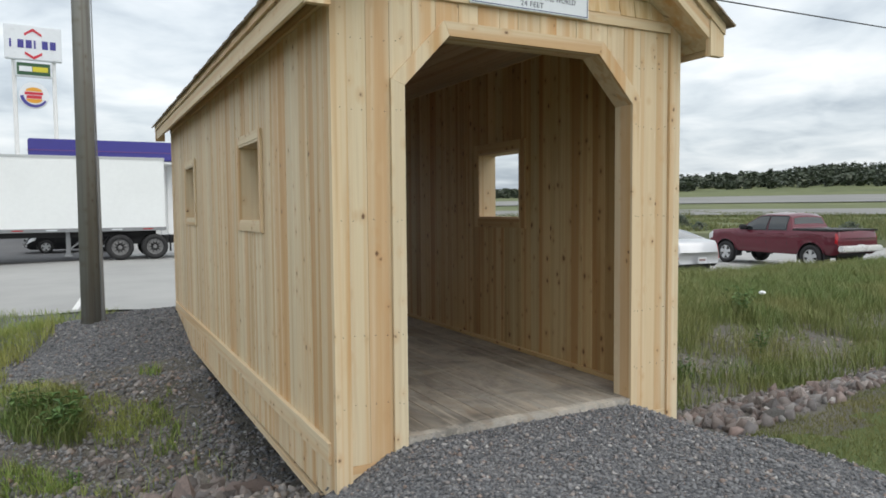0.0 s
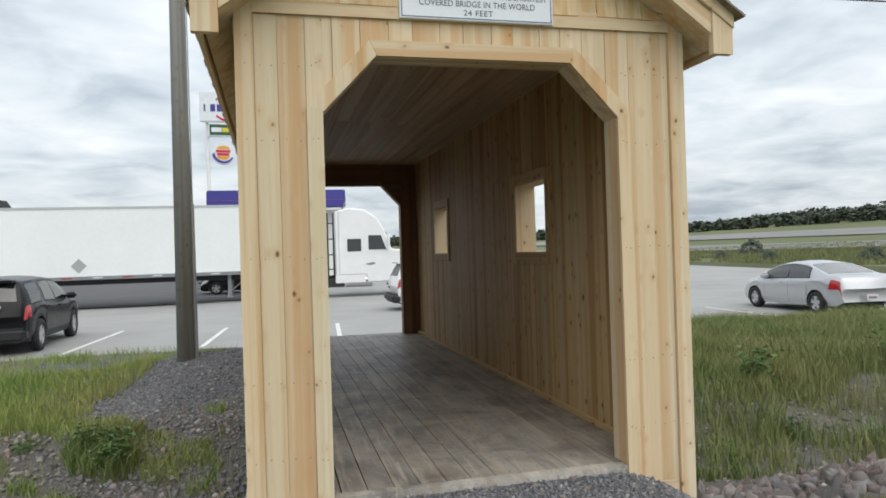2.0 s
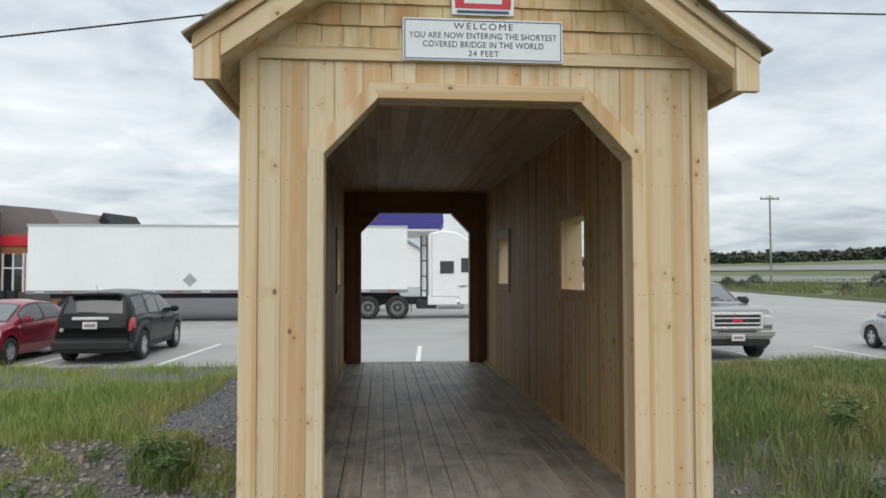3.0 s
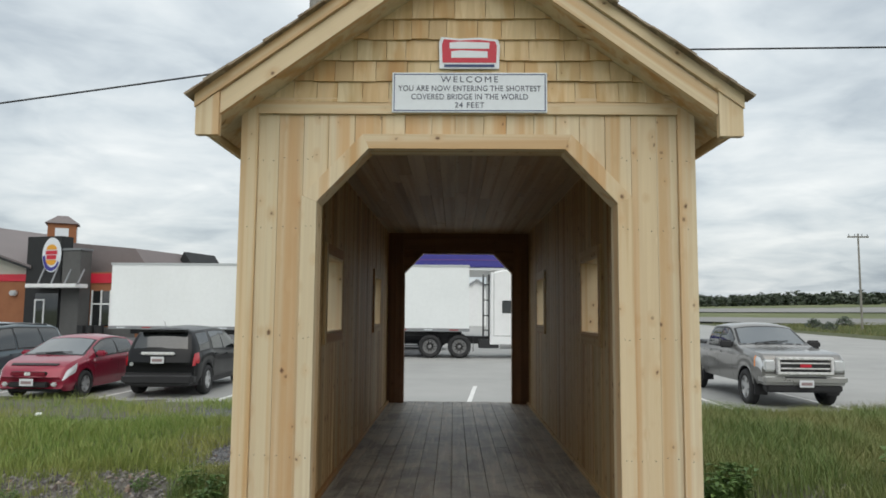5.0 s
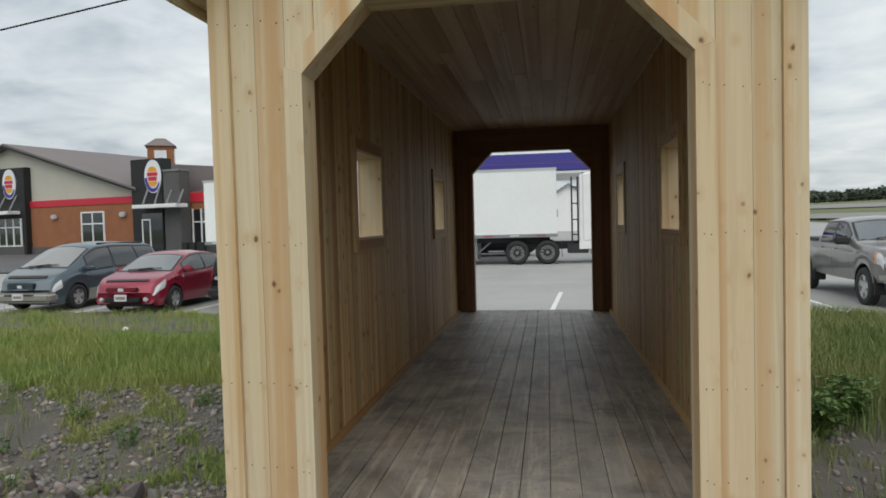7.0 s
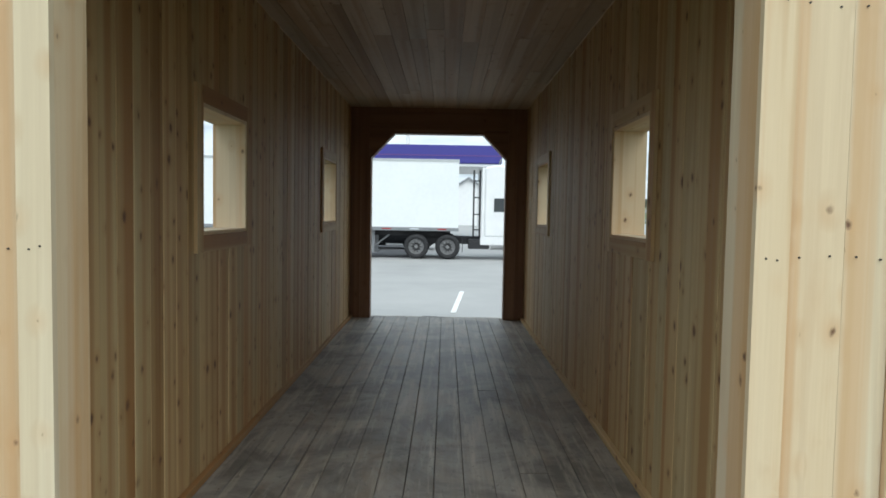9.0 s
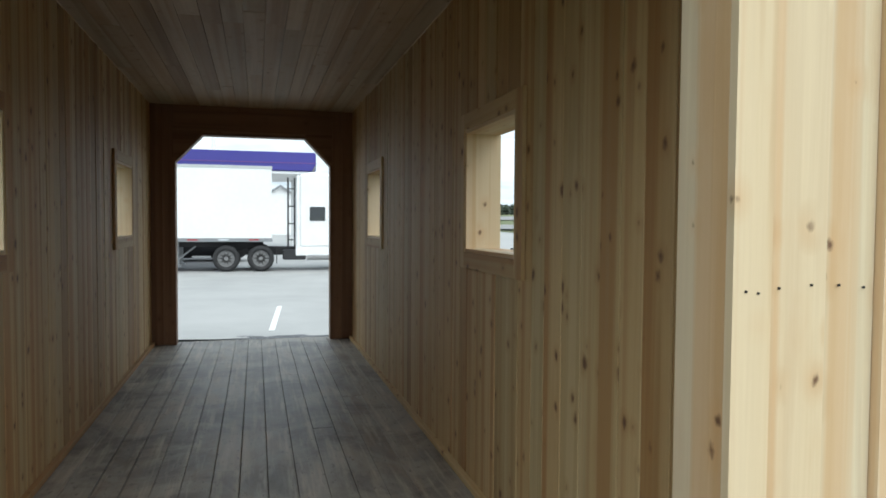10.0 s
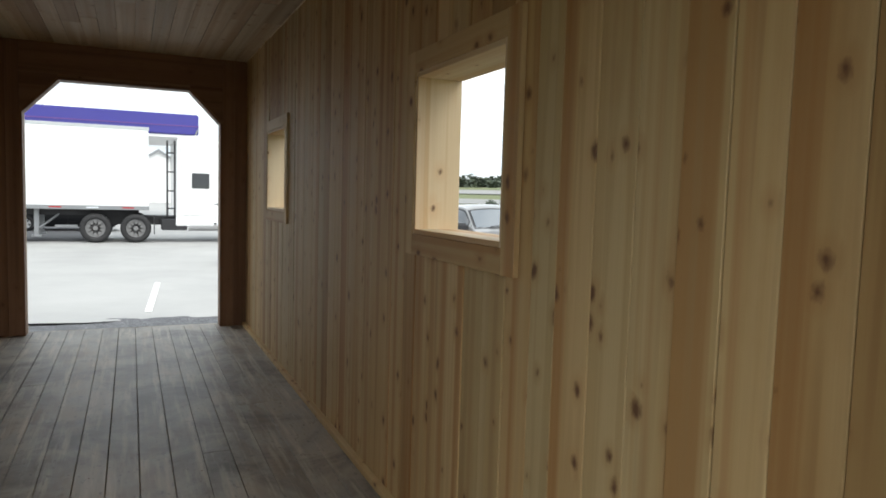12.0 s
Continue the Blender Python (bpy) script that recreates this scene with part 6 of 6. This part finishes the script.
def tuft_keep(x, y):
    """Clumps of low grass on the stony bank, between bare patches."""
    clump = wavy(x, y, 2.6, 0.7) + 0.55 * wavy(x, y, 6.1, 3.9)
    return (clump > 0.42 - 0.1 * (y - 2.2)) & (np.abs(x) > 1.5)


gx, gy = scatter(60000, -9, -1.7, 2.3, 5.2, tuft_keep)
tagged(blades("grass_tufts", gx, gy, 0.05, 0.2, 0.007, GRASS, 0.8), "sparse tufts of low grass on the bare ditch bank", "grass", kind="stuff")
gx, gy = scatter(30000, 1.6, 9, 1.3, 4.6, tuft_keep)
tagged(blades("grass_tufts", gx, gy, 0.06, 0.22, 0.007, GRASS_OLIVE, 0.8), "sparse tufts of grass among the ditch stones", "grass", kind="stuff")


def lawn_keep(x, y):
    wob = 0.12 * wavy(x, y, 3.0, 6.0) + 0.06 * wavy(x, y, 9.0, 2.0)
    return (np.abs(x + 0.05 * y) > 1.45 + wob) & (y < np.where(x > 0, -0.40 + 0.17 * (x - 1.6), -0.62) + wob)


gx, gy = scatter(170000, 1.2, 8.5, -5.0, 0.4, lawn_keep)
tagged(blades("lawn_grass", gx, gy, 0.025, 0.06, 0.007, TURF, 0.8, 1), "short mown lawn beside the gravel path", "grass", kind="stuff")
gx, gy = scatter(60000, -7, -1.2, -5.0, 0.0, lawn_keep)
tagged(blades("lawn_grass", gx, gy, 0.025, 0.06, 0.007, TURF, 0.8, 1), "short mown lawn in front of the ditch", "grass", kind="stuff")
gx, gy = scatter(60000, 38, 95, 12, 100, lambda x, y: wavy(x, y, 0.2, 3.0) > -0.3)
tagged(blades("field_grass", gx, gy, 0.2, 0.6, 0.14, FIELD_BLADES, 0.4, 1), "rough field grass beyond the parking lot", "grass", kind="stuff")


def weed(x, y, size, leaves, label):
    """A leafy weed: several stems with pointed leaves."""
    w = empty("weed", (x, y, float(height(x, y)) - 0.01), label, "plant", "weeds in the ditch")
    bm, lf = bmesh.new(), bmesh.new()
    for _ in range(max(5, leaves // 9)):
        a, r = random.uniform(0, 6.28), random.uniform(0.1, 0.55) * size
        top = Vector((math.cos(a) * r, math.sin(a) * r, size * random.uniform(0.45, 1.0)))
        root = Vector((math.cos(a) * 0.06, math.sin(a) * 0.06, 0))
        add_tube(bm, root, top, 0.006, 0.003, 5)
        for _ in range(9):
            t = random.uniform(0.2, 1.0)
            c = root.lerp(top, t)
            b = random.uniform(0, 6.28)
            d = Vector((math.cos(b), math.sin(b), random.uniform(-0.25, 0.55))).normalized()
            s = d.cross(Vector((0, 0, 1))).normalized()
            n = s.cross(d)
            L = size * random.uniform(0.13, 0.24)
            pts = [c, c + d * L * 0.45 + s * L * 0.27 + n * 0.01, c + d * L - n * L * 0.15, c + d * L * 0.45 - s * L * 0.27 + n * 0.01]
            lf.faces.new([lf.verts.new(p) for p in pts])
    tagged(part("stalk", bm, WEED, w), kind="stuff")
    tagged(part("foliage", lf, WEED, w), kind="stuff")
    return w


for x, y, s, k in ((-2.75, 3.8, 0.45, 160), (-3.0, 4.25, 0.42, 120), (-2.6, 2.9, 0.22, 50), (-5.4, 3.2, 0.35, 70), (-6.4, 3.9, 0.4, 70), (-4.6, 2.4, 0.28, 54), (-7.4, 3.0, 0.35, 60), (-4.1, 3.4, 0.3, 70), (-5.0, 3.9, 0.3, 60), (-3.7, 4.3, 0.26, 60)):
    weed(x, y, s, k, "leafy green weed growing on the stony ditch bank")
for x, y, s, k in ((2.75, 3.95, 0.55, 300), (2.45, 3.8, 0.42, 160), (3.1, 4.2, 0.5, 240), (5.2, 4.4, 0.6, 150), (4.6, 3.0, 0.35, 70), (6.6, 3.4, 0.4, 90), (7.6, 4.6, 0.55, 110), (3.2, 2.2, 0.3, 60)):
    weed(x, y, s, k, "broad-leaved green weed among the grass of the ditch")


def shrub(x, y, size, label):
    """A round-headed bush: short stems under many small leaves."""
    b = empty("shrub", (x, y, float(height(x, y)) - 0.05), label, "bush", "bushes in the field")
    bm, lf = bmesh.new(), bmesh.new()
    for _ in range(9):
        a = random.uniform(0, 6.28)
        add_tube(bm, (0, 0, 0), (math.cos(a) * size * 0.5, math.sin(a) * size * 0.5, size * random.uniform(0.5, 0.9)), 0.05, 0.02, 5)
    for _ in range(420):
        a, e, r = random.uniform(0, 6.28), random.uniform(-0.2, 1.5), size * random.uniform(0.45, 1.0) ** 0.5 * random.uniform(0.7, 1.05)
        c = Vector((math.cos(a) * math.cos(e) * r * 0.95, math.sin(a) * math.cos(e) * r * 0.95, size * 0.25 + math.sin(e) * r * 0.85))
        u = Vector((random.gauss(0, 1), random.gauss(0, 1), random.gauss(0, 1))).normalized()
        v = u.orthogonal().normalized()
        k = size * random.uniform(0.07, 0.14)
        lf.faces.new([lf.verts.new(c + d) for d in (u * k, v * k * 0.6, -u * k, -v * k * 0.6)])
    tagged(part("stalk", bm, POLEWOOD, b), kind="stuff")
    tagged(part("foliage", lf, WOODS, b), kind="stuff")
    return b


for x, y, sz in ((41.5, 74, 1.1), (46, 62, 0.9), (44, 52, 1.0), (47.5, 44, 1.2), (43.5, 38, 0.8), (50, 33, 1.1), (45, 26, 0.9), (44.5, 83, 1.3), (56, 70, 1.9), (52, 90, 1.4)):
    shrub(x, y, sz, "dark green bush standing in the rough field")


# ---- far woods ----
def far_woods():
    V, F = [], []
    count = 0
    n = Vector((0.75, 0.66)).normalized()
    p = Vector((-n.y, n.x))
    for i in range(3300):
        s, u = random.uniform(-330, 330), random.uniform(300, 430)
        c = n * u + p * s
        x, y = c.x, c.y
        if x < 60:
            continue
        z = float(height(x, y))
        h = random.uniform(3.7, 5.8) * (0.7 + 0.5 * float(wavy(s, u, 0.04, 2.0)) + 0.2 * float(wavy(s, u, 0.17, 5.0)))
        conifer = random.random() < 0.4
        rad = h * (0.25 if conifer else 0.55)
        for _ in range(75):
            t = random.random() ** 1.25
            q = rad * ((1 - t) if conifer else math.sqrt(max(0.05, 1 - t ** 3))) * random.uniform(0.4, 1.05)
            a = random.uniform(0, 6.28)
            cx, cy, cz = x + q * math.cos(a), y + q * math.sin(a), z + h * (0.05 + 0.95 * t)
            r = random.uniform(0.7, 1.5)
            for k in range(3):
                b = random.uniform(0, 6.28)
                V.append((cx + r * math.cos(b), cy + r * math.sin(b), cz + r * random.uniform(-0.7, 0.7)))
            F.append((count, count + 1, count + 2))
            count += 3
    return tagged(quick_mesh("far_woods", np.array(V), np.array(F), WOODS), "dark green mixed woods on the horizon", "woods", kind="stuff")


far_woods()


# ---- stones ----
def rock_mesh(seed):
    """An angular broken stone: the hull of a few scattered points."""
    bm = bmesh.new()
    r = random.Random(seed)
    for _ in range(13):
        d = Vector((r.gauss(0, 1), r.gauss(0, 1), r.gauss(0, 1))).normalized()
        bm.verts.new(d * r.uniform(0.75, 1.1))
    out = bmesh.ops.convex_hull(bm, input=bm.verts[:])
    bmesh.ops.delete(bm, geom=list({v for v in out["geom_interior"] if isinstance(v, bmesh.types.BMVert)}), context="VERTS")
    bmesh.ops.recalc_face_normals(bm, faces=bm.faces[:])
    me = bpy.data.meshes.new("stone")
    bm.to_mesh(me)
    bm.free()
    me.materials.append(STONE)
    return me


ROCKS = [rock_mesh(i) for i in range(12)]


def stone_at(x, y, s):
    ob = new("stone", random.choice(ROCKS))
    ob.parent = ground
    z = float(height(x, y)) + s * random.uniform(0.05, 0.4)
    ob.matrix_basis = Matrix.LocRotScale((x, y, z), Euler([random.uniform(0, 6.28) for _ in range(3)]), (s * random.uniform(0.9, 1.7), s * random.uniform(0.7, 1.2), s * random.uniform(0.45, 0.8)))


for i in range(175):
    x = 1.45 + 5.2 * random.random() ** 1.15
    yc = -0.05 + 0.17 * (x - 1.45)
    stone_at(x, yc + random.uniform(-0.38, 0.42), random.uniform(0.035, 0.095))
for i in range(120):
    x = -1.35 - 4.6 * random.random() ** 1.1
    yc = 1.7 + 0.2 * (-x - 1.4)
    stone_at(x, yc + random.uniform(-0.75, 0.45), random.uniform(0.045, 0.12))


# single pale stones on the bare bank
for x, y, sz in ((-5.35, 3.1, 0.085), (-5.9, 3.6, 0.06), (-4.15, 3.75, 0.055), (-6.6, 3.3, 0.07), (-3.3, 3.9, 0.05), (-4.7, 4.3, 0.05), (-2.6, 4.6, 0.06), (-3.75, 2.75, 0.05), (-2.4, 3.2, 0.055), (-7.3, 4.1, 0.06), (2.3, 2.2, 0.06), (3.4, 2.6, 0.07), (2.9, 3.1, 0.05), (4.4, 2.4, 0.06)):
    stone_at(x, y, sz)


def riprap_rest(n, label):
    """The remaining riprap, joined."""
    V, F, k = [], [], 0
    for i in range(n):
        right = i % 2 == 0
        x = (1.45 + 7.5 * random.random()) if right else (-1.35 - 8.0 * random.random())
        y = (-0.05 + 0.17 * (x - 1.45) + random.uniform(-0.4, 0.45)) if right else (1.7 + 0.2 * (-x - 1.4) + random.uniform(-0.85, 0.45))
        me, s = random.choice(ROCKS), random.uniform(0.025, 0.085)
        m = Matrix.LocRotScale((x, y, float(height(x, y)) + s * 0.15), Euler([random.uniform(0, 6.28) for _ in range(3)]), (s * 1.2, s, s * 0.7))
        V += [tuple(m @ v.co) for v in me.vertices]
        F += [tuple(k + j for j in p.vertices) for p in me.polygons]
        k += len(me.vertices)
    return tagged(quick_mesh("riprap", np.array(V), np.array(F), RIPRAP), label, "stones", kind="stuff")


riprap_rest(1700, "broken reddish grey stones lining the ditch edge")


def loose_stones(name, n, x0, x1, y0, y1, smin, smax, keep, label, material=CHIPS):
    """Many small angular stones in one mesh."""
    x, y = scatter(n, x0, x1, y0, y1, keep)
    k = len(x)
    oct_v = np.array([(1, 0, 0), (-1, 0, 0), (0, 1, 0), (0, -1, 0), (0, 0, 1), (0, 0, -1)], dtype=float)
    oct_f = np.array([(0, 2, 4), (2, 1, 4), (1, 3, 4), (3, 0, 4), (2, 0, 5), (1, 2, 5), (3, 1, 5), (0, 3, 5)])
    s = smin + (smax - smin) * rng.uniform(0, 1, k) ** 3.5
    v = oct_v[None] * rng.uniform(0.55, 1.25, (k, 6, 1)) + rng.normal(0, 0.16, (k, 6, 3))
    v[:, :, 2] *= 0.7
    a = rng.uniform(0, 6.28, k)
    c, sn = np.cos(a)[:, None], np.sin(a)[:, None]
    vx, vy = v[:, :, 0] * c - v[:, :, 1] * sn, v[:, :, 0] * sn + v[:, :, 1] * c
    v = np.stack([vx, vy, v[:, :, 2]], -1) * s[:, None, None]
    v += np.stack([x, y, height(x, y) + s * 0.15], -1)[:, None, :]
    f = (oct_f[None] + (np.arange(k) * 6)[:, None, None]).reshape(-1, 3)
    return tagged(quick_mesh(name, v.reshape(-1, 3), f, material), label, "gravel", kind="stuff")


loose_stones("gravel_stones", 42000, -1.6, 1.6, -4.0, 0.0, 0.005, 0.022, lambda x, y: np.abs(x + 0.05 * y) < 1.46, "crushed grey gravel on the path")
loose_stones("gravel_stones", 46000, -5.0, -0.6, 1.6, 9.5, 0.005, 0.036, lambda x, y: (x > -3.3 - 0.3 * (y - 4) + 0.4 * wavy(x, y, 2.1, 6.0)) & (wavy(x, y, 2.3, 1.0) > -0.85), "grey gravel and stones on the bank")
loose_stones("ditch_stones", 21000, -9, -1.2, -0.2, 5.0, 0.006, 0.055, lambda x, y: wavy(x, y, 1.7, 5.0) > -0.45, "loose brownish stones scattered in the ditch", CHIPS_WARM)
loose_stones("ditch_stones", 8000, 1.3, 10, 0.3, 4.6, 0.008, 0.05, lambda x, y: wavy(x, y, 1.4, 5.0) > -0.5, "loose stones scattered in the ditch", CHIPS_WARM)

# a scrap of white litter and some sticks in the ditch
for x, y in ((-7.55, 8.7), (8.6, 4.9)):
    bm = bmesh.new()
    bmesh.ops.create_icosphere(bm, subdivisions=2, radius=0.085)
    for v in bm.verts:
        v.co = Vector((v.co.x * 1.3, v.co.y * 0.7, v.co.z * 0.45)) * random.uniform(0.75, 1.15)
    ob = part("litter", bm, WHITE)
    ob.matrix_basis = pose(x, y, float(height(x, y)) + 0.1 * (1 if x < 0 else 3.5), 0, 0, random.uniform(0, 180))
    tagged(ob, "crumpled scrap of white litter on the grass", "litter")
for x, y, a, L in ((-3.35, 2.35, 60, 0.32), (-5.0, 2.7, 15, 0.3), (-3.9, 2.0, 110, 0.2)):
    ob = part("stick", tube_bm((-L / 2, 0, 0.02), (L / 2, 0.02, 0.06), 0.016, 0.01, 6), THRESH)
    ob.matrix_basis = pose(x, y, float(height(x, y)) + 0.02, 0, -12, a)
    tagged(ob, "bleached stick lying among the ditch stones", "stick")
